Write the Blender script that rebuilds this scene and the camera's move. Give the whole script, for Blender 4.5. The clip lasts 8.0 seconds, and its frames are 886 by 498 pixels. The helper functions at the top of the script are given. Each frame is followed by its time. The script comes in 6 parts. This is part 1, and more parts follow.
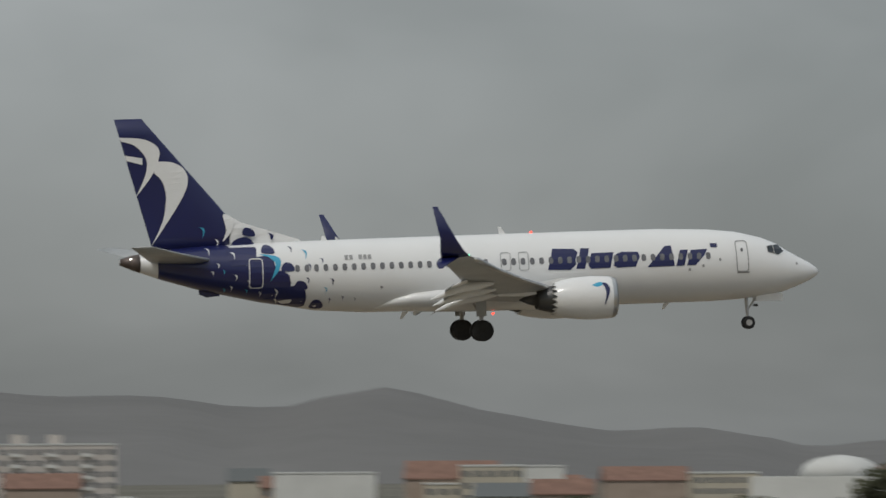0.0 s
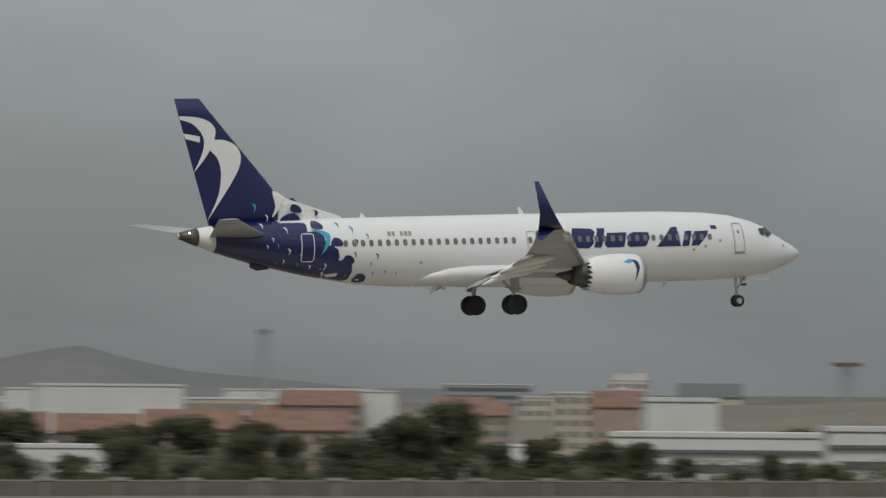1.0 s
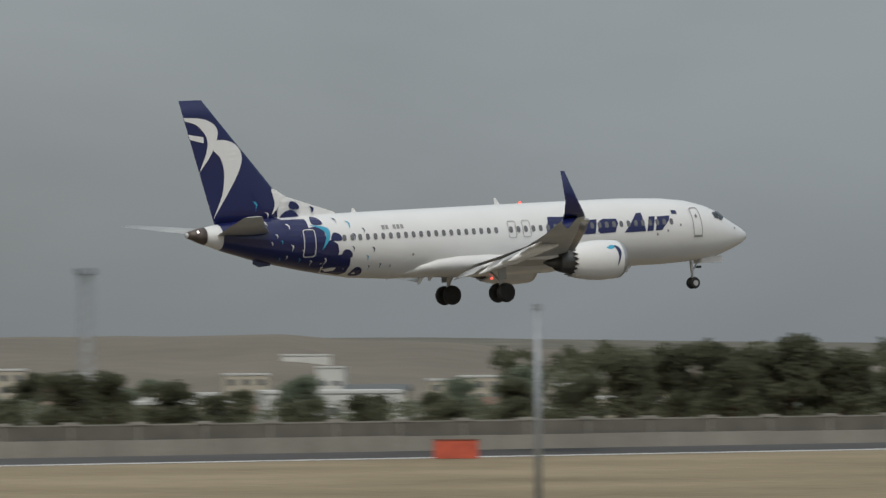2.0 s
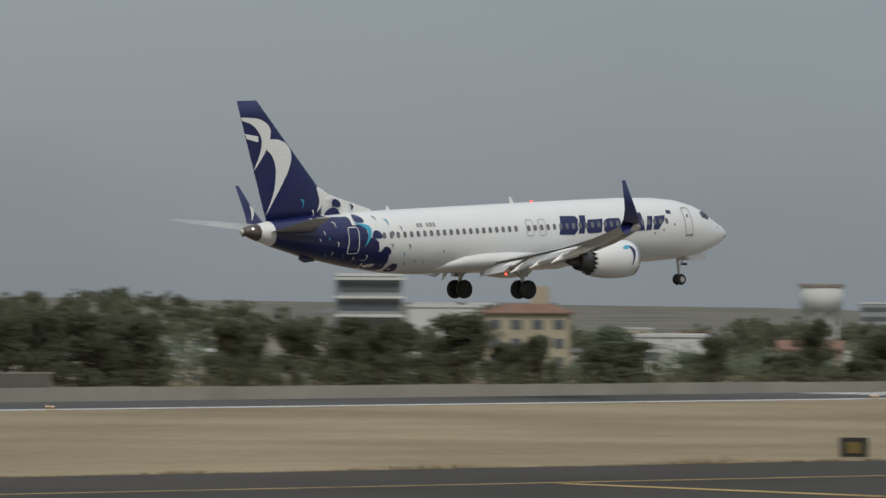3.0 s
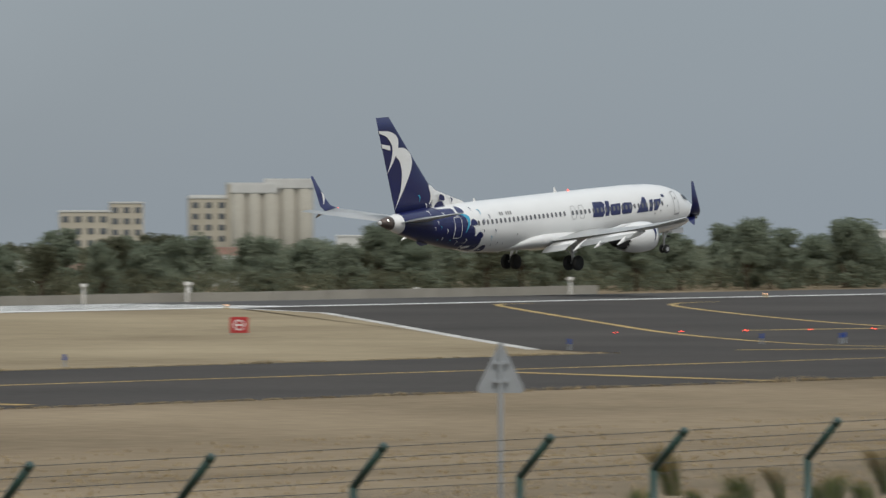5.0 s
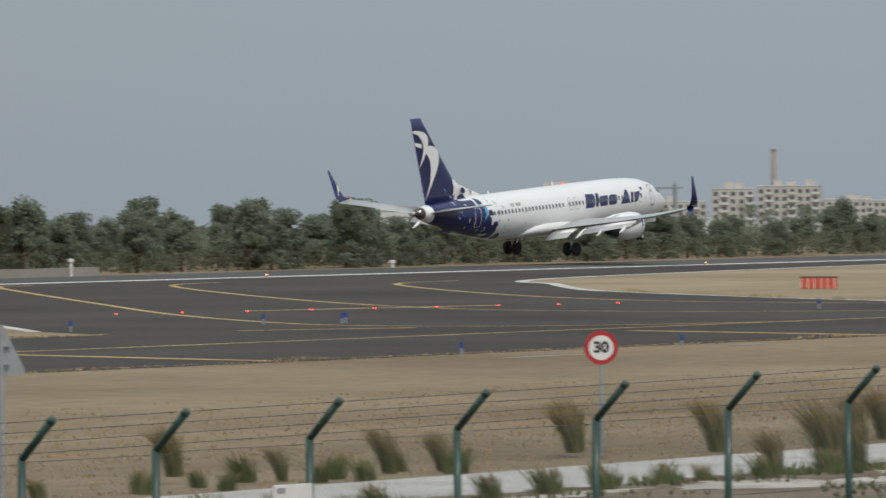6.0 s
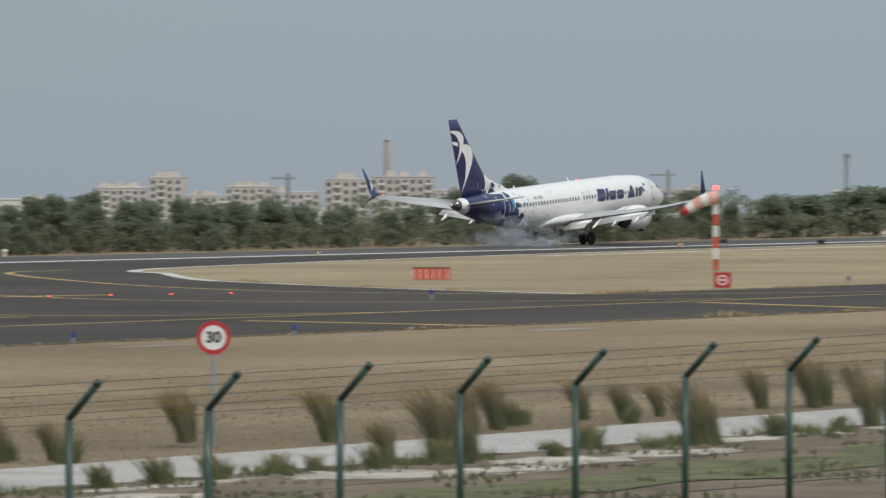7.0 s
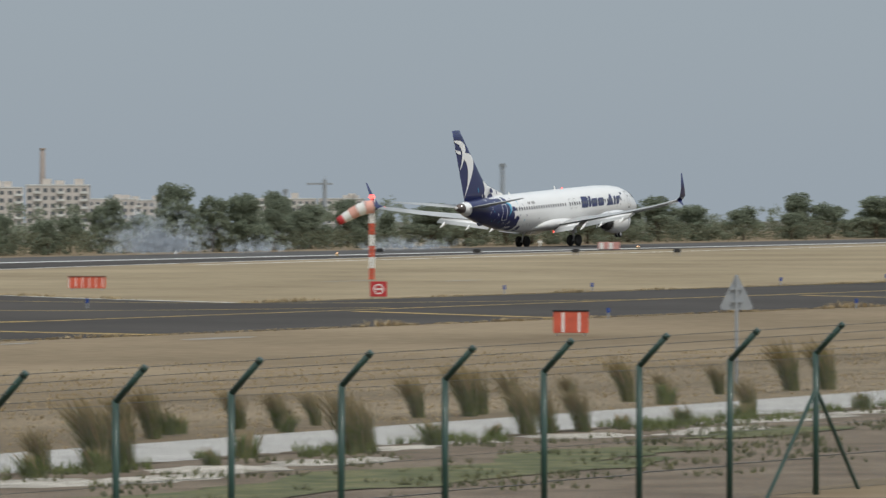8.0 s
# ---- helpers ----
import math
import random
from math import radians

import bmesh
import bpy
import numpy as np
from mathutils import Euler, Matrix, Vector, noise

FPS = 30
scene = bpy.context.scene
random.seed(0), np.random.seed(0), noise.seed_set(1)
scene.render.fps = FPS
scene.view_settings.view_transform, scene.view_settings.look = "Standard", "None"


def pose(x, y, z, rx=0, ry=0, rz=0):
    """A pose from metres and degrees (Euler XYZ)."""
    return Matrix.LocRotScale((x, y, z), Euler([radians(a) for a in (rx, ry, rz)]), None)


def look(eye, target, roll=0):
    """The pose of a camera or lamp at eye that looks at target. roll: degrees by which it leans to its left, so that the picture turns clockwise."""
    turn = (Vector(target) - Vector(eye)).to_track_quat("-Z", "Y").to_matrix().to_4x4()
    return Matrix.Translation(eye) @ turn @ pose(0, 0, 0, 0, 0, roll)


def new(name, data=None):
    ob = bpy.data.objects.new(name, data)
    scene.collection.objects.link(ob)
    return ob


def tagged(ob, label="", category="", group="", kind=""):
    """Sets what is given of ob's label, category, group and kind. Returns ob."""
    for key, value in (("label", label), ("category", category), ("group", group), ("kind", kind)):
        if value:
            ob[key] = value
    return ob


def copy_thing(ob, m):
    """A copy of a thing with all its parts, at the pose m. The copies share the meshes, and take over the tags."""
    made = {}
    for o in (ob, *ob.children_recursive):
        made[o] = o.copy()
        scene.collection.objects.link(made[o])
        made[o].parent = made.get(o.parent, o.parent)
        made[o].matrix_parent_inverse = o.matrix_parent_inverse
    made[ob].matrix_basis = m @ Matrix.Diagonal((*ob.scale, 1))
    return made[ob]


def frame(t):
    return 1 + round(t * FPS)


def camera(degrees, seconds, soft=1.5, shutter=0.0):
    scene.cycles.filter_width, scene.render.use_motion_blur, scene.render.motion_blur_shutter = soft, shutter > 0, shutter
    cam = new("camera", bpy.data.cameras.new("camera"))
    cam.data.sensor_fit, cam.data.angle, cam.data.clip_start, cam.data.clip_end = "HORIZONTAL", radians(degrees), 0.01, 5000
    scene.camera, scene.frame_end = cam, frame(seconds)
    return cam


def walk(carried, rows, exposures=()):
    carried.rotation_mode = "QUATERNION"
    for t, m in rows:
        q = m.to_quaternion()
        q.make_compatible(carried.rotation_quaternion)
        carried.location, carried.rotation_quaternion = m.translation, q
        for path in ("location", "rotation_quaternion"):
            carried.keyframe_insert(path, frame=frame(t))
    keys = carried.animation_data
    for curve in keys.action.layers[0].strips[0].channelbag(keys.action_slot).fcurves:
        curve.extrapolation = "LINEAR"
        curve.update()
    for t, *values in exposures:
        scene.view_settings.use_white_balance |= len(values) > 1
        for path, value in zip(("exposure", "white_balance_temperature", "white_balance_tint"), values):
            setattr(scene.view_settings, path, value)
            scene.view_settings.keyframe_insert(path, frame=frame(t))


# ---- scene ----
cam = camera(7.886, 8.0, 1.4, 0.32)
PATH = [
    (0.00, pose(-16.84, -39.24, 7.416, 91.869, 0.300, -11.596)),
    (0.50, pose(-16.84, -39.24, 7.416, 91.423, -0.350, -16.289)),
    (1.00, pose(-16.84, -39.24, 7.416, 91.176, -0.450, -21.122)),
    (1.50, pose(-16.84, -39.24, 7.416, 90.992, 0.020, -25.930)),
    (1.60, pose(-15.58, -36.30, 7.416, 90.905, 0.276, -26.786)),
    (1.70, pose(-14.07, -32.78, 7.416, 90.818, 0.533, -27.655)),
    (1.80, pose(-12.56, -29.26, 7.416, 90.761, 0.515, -28.553)),
    (1.90, pose(-11.05, -25.74, 7.416, 90.708, 0.464, -29.452)),
    (2.00, pose(-9.54, -22.22, 7.416, 90.658, 0.389, -30.355)),
    (2.10, pose(-8.03, -18.70, 7.416, 90.610, 0.296, -31.259)),
    (2.20, pose(-6.52, -15.18, 7.416, 90.564, 0.192, -32.169)),
    (2.30, pose(-5.00, -11.66, 7.416, 90.520, 0.085, -33.080)),
    (2.40, pose(-3.49, -8.14, 7.416, 90.478, -0.019, -33.998)),
    (2.50, pose(-1.98, -4.62, 7.416, 90.436, -0.112, -34.918)),
    (2.60, pose(-0.47, -1.10, 7.416, 90.396, -0.187, -35.844)),
    (2.70, pose(-0.12, -0.28, 7.416, 90.353, -0.238, -36.666)),
    (2.80, pose(0.00, 0.00, 7.416, 90.307, -0.256, -37.457)),
    (2.90, pose(0.00, 0.00, 7.416, 90.263, -0.220, -38.216)),
    (3.00, pose(0.00, 0.00, 7.416, 90.219, -0.183, -38.975)),
    (3.50, pose(0.00, 0.00, 7.416, 89.965, -0.527, -41.904)),
    (4.00, pose(0.00, 0.00, 7.416, 89.771, -0.926, -45.267)),
    (4.20, pose(0.00, 0.00, 7.416, 89.650, -0.680, -46.330)),
    (4.40, pose(0.00, 0.00, 7.416, 89.640, -0.520, -47.470)),
    (4.80, pose(0.00, 0.00, 7.416, 89.572, -0.180, -49.660)),
    (5.20, pose(0.00, 0.00, 7.416, 89.502, 0.232, -51.660)),
    (5.30, pose(0.00, 0.00, 7.416, 89.488, 0.310, -52.140)),
    (5.50, pose(0.00, 0.00, 7.416, 89.446, 0.422, -53.177)),
    (6.00, pose(0.00, 0.00, 7.416, 89.347, 0.380, -55.136)),
    (6.50, pose(0.00, 0.00, 7.416, 89.247, 0.282, -56.541)),
    (7.00, pose(0.00, 0.00, 7.416, 89.244, 0.106, -58.584)),
    (7.50, pose(0.00, 0.00, 7.416, 89.288, 0.098, -60.236)),
    (8.00, pose(0.00, 0.00, 7.416, 89.321, -0.012, -61.647)),
]

walk(cam, PATH, exposures=((0.0, -0.17), (1.5, -0.04), (3.5, 0.04), (5.5, 0.33), (8.0, 0.42)))

# ---- world: overcast sky, veiled sun ----
world = bpy.data.worlds.new("world")
scene.world = world
world.use_nodes = True
wt = world.node_tree
wt.nodes.clear()


def wnode(kind, **kw):
    n = wt.nodes.new(kind)
    for k, v in kw.items():
        n.inputs[k].default_value = v
    return n


sky = wnode("ShaderNodeTexSky")
sky.sky_type, sky.sun_disc = "NISHITA", False
sky.sun_elevation, sky.sun_rotation = radians(52), radians(150)
dim = wnode("ShaderNodeVectorMath")
dim.operation = "SCALE"
dim.inputs["Scale"].default_value = 0.085
wt.links.new(sky.outputs[0], dim.inputs[0])
tco = wnode("ShaderNodeTexCoord")
mapp = wnode("ShaderNodeMapping", Scale=(9.0, 9.0, 22.0))
wt.links.new(tco.outputs["Generated"], mapp.inputs[0])
cloud = wnode("ShaderNodeTexNoise", Scale=1.0, Detail=4.0, Roughness=0.5, Distortion=0.3)
wt.links.new(mapp.outputs[0], cloud.inputs["Vector"])
ramp = wnode("ShaderNodeValToRGB")
ramp.color_ramp.elements[0].position, ramp.color_ramp.elements[0].color = 0.36, (0.69, 0.70, 0.70, 1)
ramp.color_ramp.elements[1].position, ramp.color_ramp.elements[1].color = 0.66, (1.0, 1.0, 1.0, 1)
wt.links.new(cloud.outputs["Fac"], ramp.inputs[0])
# heavier cloud towards the hills, thinner and bluer along the runway
sep = wnode("ShaderNodeSeparateXYZ")
wt.links.new(tco.outputs["Generated"], sep.inputs[0])
along = wnode("ShaderNodeMapRange")
along.inputs["From Min"].default_value, along.inputs["From Max"].default_value = 0.25, 0.85
wt.links.new(sep.outputs["X"], along.inputs["Value"])
tone = wnode("ShaderNodeMix")
tone.data_type = "RGBA"
tone.inputs["A"].default_value, tone.inputs["B"].default_value = (0.318, 0.335, 0.340, 1), (0.262, 0.311, 0.362, 1)
wt.links.new(along.outputs[0], tone.inputs["Factor"])
plain = wnode("ShaderNodeMix")
plain.data_type = "RGBA"
plain.inputs["B"].default_value = (0.97, 0.97, 0.97, 1)
wt.links.new(ramp.outputs[0], plain.inputs["A"])
wt.links.new(along.outputs[0], plain.inputs["Factor"])
mul = wnode("ShaderNodeMix")
mul.data_type, mul.blend_type = "RGBA", "MULTIPLY"
mul.inputs["Factor"].default_value = 1.0
wt.links.new(tone.outputs["Result"], mul.inputs["A"])
wt.links.new(plain.outputs["Result"], mul.inputs["B"])
# brighter overhead, as an overcast sky is
high = wnode("ShaderNodeMapRange")
high.inputs["From Min"].default_value, high.inputs["From Max"].default_value = 0.06, 0.7
high.inputs["To Min"].default_value, high.inputs["To Max"].default_value = 1.0, 2.0
wt.links.new(sep.outputs["Z"], high.inputs["Value"])
lift = wnode("ShaderNodeVectorMath")
lift.operation = "SCALE"
wt.links.new(mul.outputs["Result"], lift.inputs[0])
low = wnode("ShaderNodeMapRange")
low.inputs["From Min"].default_value, low.inputs["From Max"].default_value = -0.005, 0.06
low.inputs["To Min"].default_value, low.inputs["To Max"].default_value = 0.70, 1.20
wt.links.new(sep.outputs["Z"], low.inputs["Value"])
veil = wnode("ShaderNodeMath")
veil.operation = "MULTIPLY"
wt.links.new(high.outputs[0], veil.inputs[0])
even = wnode("ShaderNodeMix")
even.inputs["B"].default_value = 0.91
wt.links.new(along.outputs[0], even.inputs["Factor"])
wt.links.new(low.outputs[0], even.inputs["A"])
wt.links.new(even.outputs["Result"], veil.inputs[1])
wt.links.new(veil.outputs[0], lift.inputs["Scale"])
both = wnode("ShaderNodeMix")
both.data_type = "RGBA"
both.inputs["Factor"].default_value = 0.9
wt.links.new(dim.outputs[0], both.inputs["A"])
wt.links.new(lift.outputs[0], both.inputs["B"])
bg = wnode("ShaderNodeBackground")
bg.inputs["Strength"].default_value = 1.0
wt.links.new(both.outputs["Result"], bg.inputs[0])
wout = wnode("ShaderNodeOutputWorld")
wt.links.new(bg.outputs[0], wout.inputs[0])

sun = new("sun", bpy.data.lights.new("sun", "SUN"))
sun.data.energy, sun.data.angle, sun.data.color = 1.35, radians(14), (1.0, 0.95, 0.88)
sun.matrix_world = look((0, 0, 0), (0.35, 0.50, -0.79))


# ---- materials ----
def mat(name, color, rough=0.6, metal=0.0, vary=0.12, scale=3.0, bump=0.0, second=None, fine=40.0, coat=0.0, emit=None):
    m = bpy.data.materials.new(name)
    m.use_nodes = True
    nt = m.node_tree
    b = nt.nodes["Principled BSDF"]
    b.inputs["Roughness"].default_value, b.inputs["Metallic"].default_value = rough, metal
    b.inputs["Coat Weight"].default_value = coat
    b.inputs["Specular IOR Level"].default_value = 0.15 if rough >= 0.88 else 0.5
    if emit:
        b.inputs["Emission Color"].default_value, b.inputs["Emission Strength"].default_value = (*emit[:3], 1), emit[3]
    tc = nt.nodes.new("ShaderNodeTexCoord")
    n1 = nt.nodes.new("ShaderNodeTexNoise")
    n1.inputs["Scale"].default_value, n1.inputs["Detail"].default_value = scale, 6
    n2 = nt.nodes.new("ShaderNodeTexNoise")
    n2.inputs["Scale"].default_value, n2.inputs["Detail"].default_value = fine, 3
    nt.links.new(tc.outputs["Object"], n1.inputs["Vector"])
    nt.links.new(tc.outputs["Object"], n2.inputs["Vector"])
    add = nt.nodes.new("ShaderNodeMath")
    add.operation = "MULTIPLY_ADD"
    add.inputs[1].default_value = 0.4
    nt.links.new(n2.outputs["Fac"], add.inputs[0])
    nt.links.new(n1.outputs["Fac"], add.inputs[2])
    mr = nt.nodes.new("ShaderNodeMapRange")
    mr.inputs["From Min"].default_value, mr.inputs["From Max"].default_value = 0.45, 0.95
    nt.links.new(add.outputs[0], mr.inputs["Value"])
    mix = nt.nodes.new("ShaderNodeMix")
    mix.data_type = "RGBA"
    mix.inputs["A"].default_value = (*[c * (1 - vary) for c in color], 1)
    mix.inputs["B"].default_value = (*(second or [min(1, c * (1 + vary)) for c in color]), 1)
    nt.links.new(mr.outputs[0], mix.inputs["Factor"])
    nt.links.new(mix.outputs["Result"], b.inputs["Base Color"])
    if bump:
        bp = nt.nodes.new("ShaderNodeBump")
        bp.inputs["Strength"].default_value = bump
        nt.links.new(add.outputs[0], bp.inputs["Height"])
        nt.links.new(bp.outputs[0], b.inputs["Normal"])
    return m


WHITE = mat("white_paint", (0.78, 0.78, 0.77), 0.28, vary=0.04, scale=0.4, fine=6, coat=0.4)
BLUE = mat("navy_paint", (0.008, 0.012, 0.082), 0.3, vary=0.1, scale=0.5, coat=0.4)
CYAN = mat("cyan_paint", (0.05, 0.36, 0.55), 0.35, vary=0.05)
METAL = mat("bare_metal", (0.55, 0.55, 0.54), 0.35, 0.9, 0.15, 1.5)
DARKMETAL = mat("dark_metal", (0.10, 0.10, 0.10), 0.45, 0.8, 0.2, 2)
BURNT = mat("burnt_metal", (0.13, 0.105, 0.095), 0.5, 0.5, 0.25, 3)
WINGGREY = mat("wing_grey", (0.40, 0.41, 0.41), 0.4, vary=0.1, scale=0.8, fine=9)
PANEL = mat("panel_line", (0.30, 0.30, 0.30), 0.6)
GLASS = mat("dark_glass", (0.03, 0.035, 0.04), 0.08, vary=0.2)
CABINWIN = mat("cabin_window", (0.16, 0.16, 0.17), 0.15, vary=0.2)
RUBBER = mat("rubber", (0.018, 0.018, 0.018), 0.75, vary=0.3, scale=6)
HUB = mat("wheel_hub", (0.5, 0.5, 0.5), 0.4, 0.5)
REDGLOW = mat("beacon_red", (0.5, 0.02, 0.02), 0.3, emit=(1, 0.08, 0.05, 2.5))
GREENGLOW = mat("nav_green", (0.05, 0.5, 0.2), 0.3, emit=(0.1, 1, 0.5, 3))
DRY = mat("dry_grass", (0.190, 0.142, 0.087), 0.95, vary=0.26, scale=0.035, second=(0.300, 0.235, 0.155), fine=0.9, bump=0.3)
ASPHALT = mat("asphalt", (0.057, 0.051, 0.046), 0.9, vary=0.32, scale=0.05, fine=1.5, bump=0.15)
RUNWAYTAR = mat("runway_asphalt", (0.085, 0.082, 0.080), 0.9, vary=0.2, scale=0.04, fine=1.2)
SHOULDER = mat("pale_shoulder", (0.27, 0.26, 0.24), 0.9, vary=0.12, scale=0.06, fine=1.0)
YELLOW = mat("yellow_marking", (0.47, 0.32, 0.10), 0.8, vary=0.45, scale=0.3, second=(0.58, 0.40, 0.13))
WORN = mat("worn_edge_paint", (0.50, 0.49, 0.46), 0.9, vary=0.35, scale=0.35, second=(0.66, 0.65, 0.62), fine=2)
ISLAND = mat("straw_field", (0.25, 0.197, 0.122), 0.95, vary=0.22, scale=0.05, second=(0.345, 0.283, 0.185), fine=0.7, bump=0.3)
MARKWHITE = mat("white_marking", (0.62, 0.62, 0.60), 0.8, vary=0.2, scale=0.3)
CONCRETE = mat("concrete", (0.43, 0.42, 0.40), 0.9, vary=0.14, scale=0.5, fine=8, bump=0.2)
BARRIER = mat("barrier_concrete", (0.30, 0.29, 0.26), 0.9, vary=0.15, scale=0.3, fine=4)
GRAVEL = mat("pale_gravel", (0.42, 0.39, 0.34), 0.95, vary=0.35, scale=0.8, fine=14, bump=0.6)
SOIL = mat("bare_soil", (0.15, 0.112, 0.08), 0.95, vary=0.3, scale=0.5, second=(0.24, 0.19, 0.14), fine=7, bump=0.5)
FENCEGREEN = mat("fence_green", (0.016, 0.052, 0.040), 0.45, vary=0.25, scale=3, coat=0.2)
WIRE = mat("wire", (0.11, 0.115, 0.11), 0.55, 0.4)
GALV = mat("galvanised", (0.36, 0.38, 0.40), 0.5, 0.5, 0.12, 2)
RED = mat("signal_red", (0.42, 0.025, 0.03), 0.5, vary=0.15, scale=2)
ORANGE = mat("orange_red", (0.55, 0.10, 0.055), 0.6, vary=0.2, scale=2)
SIGNWHITE = mat("sign_white", (0.72, 0.72, 0.70), 0.5, vary=0.06)
BLACK = mat("black_paint", (0.02, 0.02, 0.02), 0.6)
BARK = mat("bark", (0.10, 0.075, 0.055), 0.9, vary=0.3, scale=4, bump=0.5)
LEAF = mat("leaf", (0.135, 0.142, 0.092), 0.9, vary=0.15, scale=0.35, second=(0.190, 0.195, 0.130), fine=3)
# second leaf colour for farther trees, lightened to paint in distance haze
LEAF_HAZED = mat("leaf_hazed", (0.215, 0.250, 0.180), 0.9, vary=0.12, scale=0.35, second=(0.285, 0.315, 0.235), fine=3)


def thin_leaf(m, share):
    """Leaves let part of the light through."""
    nt = m.node_tree
    out = nt.nodes["Material Output"]
    body = nt.nodes["Principled BSDF"]
    trl, mix = nt.nodes.new("ShaderNodeBsdfTranslucent"), nt.nodes.new("ShaderNodeMixShader")
    mix.inputs[0].default_value = share
    nt.links.new(body.inputs["Base Color"].links[0].from_socket, trl.inputs[0])
    nt.links.new(body.outputs[0], mix.inputs[1])
    nt.links.new(trl.outputs[0], mix.inputs[2])
    nt.links.new(mix.outputs[0], out.inputs[0])


thin_leaf(LEAF, 0.5)
thin_leaf(LEAF_HAZED, 0.5)
STRAW = mat("straw_grass", (0.29, 0.225, 0.115), 0.9, vary=0.3, scale=1.5, second=(0.43, 0.335, 0.195))
SHRUB = mat("shrub_green", (0.11, 0.155, 0.040), 0.9, vary=0.3, scale=2, second=(0.21, 0.235, 0.085))
thin_leaf(STRAW, 0.4)
thin_leaf(SHRUB, 0.4)
HERB = mat("green_weed", (0.10, 0.13, 0.055), 0.95, vary=0.4, scale=1.2, second=(0.19, 0.18, 0.09), fine=10)
# grey of the far hills is painted haze, close to the sky's tone
HILLFAR = mat("hazed_far_hill", (0.165, 0.162, 0.158), 1.0, vary=0.1, scale=0.004, fine=0.03)
FARLAND = mat("far_land", (0.11, 0.11, 0.085), 1.0, vary=0.25, scale=0.02, second=(0.21, 0.195, 0.165), fine=0.15)
HILLNEAR = mat("scrub_hill", (0.19, 0.17, 0.14), 1.0, vary=0.15, scale=0.01, fine=0.08)


# ---- building helpers ----
def obj(name, bm, material, parent=None, label="", smooth=False):
    me = bpy.data.meshes.new(name)
    bm.normal_update()
    bm.to_mesh(me)
    bm.free()
    for m in material if isinstance(material, (list, tuple)) else [material]:
        me.materials.append(m)
    if smooth:
        for p in me.polygons:
            p.use_smooth = True
    ob = new(name, me)
    ob.parent = parent
    if label:
        tagged(ob, label)
    return ob


def part(name, bm, material, parent, label="", smooth=False):
    return obj(name, bm, material, parent, label, smooth)


def share(name, mesh, m, parent=None):
    ob = new(name, mesh)
    ob.parent = parent
    ob.matrix_basis = m
    return ob


def box(bm, x0, x1, y0, y1, z0, z1, bevel=0.0):
    r = bmesh.ops.create_cube(bm, size=1, matrix=Matrix.Translation(((x0 + x1) / 2, (y0 + y1) / 2, (z0 + z1) / 2)) @ Matrix.Diagonal((x1 - x0, y1 - y0, z1 - z0, 1)))
    if bevel:
        es = list({e for v in r["verts"] for e in v.link_edges})
        bmesh.ops.bevel(bm, geom=es, offset=bevel, segments=2, affect="EDGES")
    return bm


def rod(bm, a, b, r0, r1=None, seg=8):
    a, b = Vector(a), Vector(b)
    d = b - a
    m = Matrix.Translation((a + b) / 2) @ d.to_track_quat("Z", "Y").to_matrix().to_4x4()
    bmesh.ops.create_cone(bm, cap_ends=True, segments=seg, radius1=r0, radius2=r0 if r1 is None else r1, depth=d.length, matrix=m)
    return bm


def rings(bm, sections, close_ends=True):
    """Skin rings of equal point counts."""
    vs = [[bm.verts.new(p) for p in s] for s in sections]
    n = len(vs[0])
    for a, b in zip(vs, vs[1:]):
        for i in range(n):
            bm.faces.new((a[i], a[(i + 1) % n], b[(i + 1) % n], b[i]))
    if close_ends:
        bm.faces.new(vs[0][::-1])
        bm.faces.new(vs[-1])
    bmesh.ops.recalc_face_normals(bm, faces=bm.faces)
    return bm


def flat(points, z):
    bm = bmesh.new()
    vs = [bm.verts.new((x, y, z)) for x, y in points]
    f = bm.faces.new(vs)
    bm.normal_update()
    if f.normal.z < 0:
        f.normal_flip()
    bmesh.ops.triangulate(bm, faces=bm.faces)
    return bm


def strip(points, width, z):
    """A painted line along points of the plan."""
    bm = bmesh.new()
    rows = []
    for i, p in enumerate(points):
        a, b = Vector(points[max(i - 1, 0)]), Vector(points[min(i + 1, len(points) - 1)])
        d = (b - a).normalized() * width / 2
        rows.append((bm.verts.new((p[0] - d.y, p[1] + d.x, z)), bm.verts.new((p[0] + d.y, p[1] - d.x, z))))
    for a, b in zip(rows, rows[1:]):
        bm.faces.new((a[1], b[1], b[0], a[0]))
    bm.normal_update()
    return bm


def smoothed(pts, n=6, closed=True):
    """Catmull-Rom through points."""
    out, k = [], len(pts)
    for i in range(k if closed else k - 1):
        p0, p1, p2, p3 = [Vector(pts[(i + j - 1) % k] if closed else pts[min(max(i + j - 1, 0), k - 1)]) for j in range(4)]
        for s in range(n):
            u = s / n
            out.append(tuple(0.5 * (2 * p1 + (p2 - p0) * u + (2 * p0 - 5 * p1 + 4 * p2 - p3) * u * u + (3 * p1 - p0 - 3 * p2 + p3) * u ** 3)))
    return out


# ---- ground ----
def ground_height(y):
    return float(np.interp(y, [-1e4, 68, 118, 300, 328, 400, 520, 900, 2000], [2.0, 1.95, 0.0, 0.0, -1.0, -1.0, -4.0, -12.0, -14.0]))


def city_rise(x, y):
    """The land behind the runway's start climbs gently, shaped to fit the camera's view."""
    r, az = math.hypot(x, y), math.degrees(math.atan2(x, max(y, 1)))
    return 0.0025 * max(0.0, r - 420) * min(1.0, max(0.0, (36 - az) / 6))


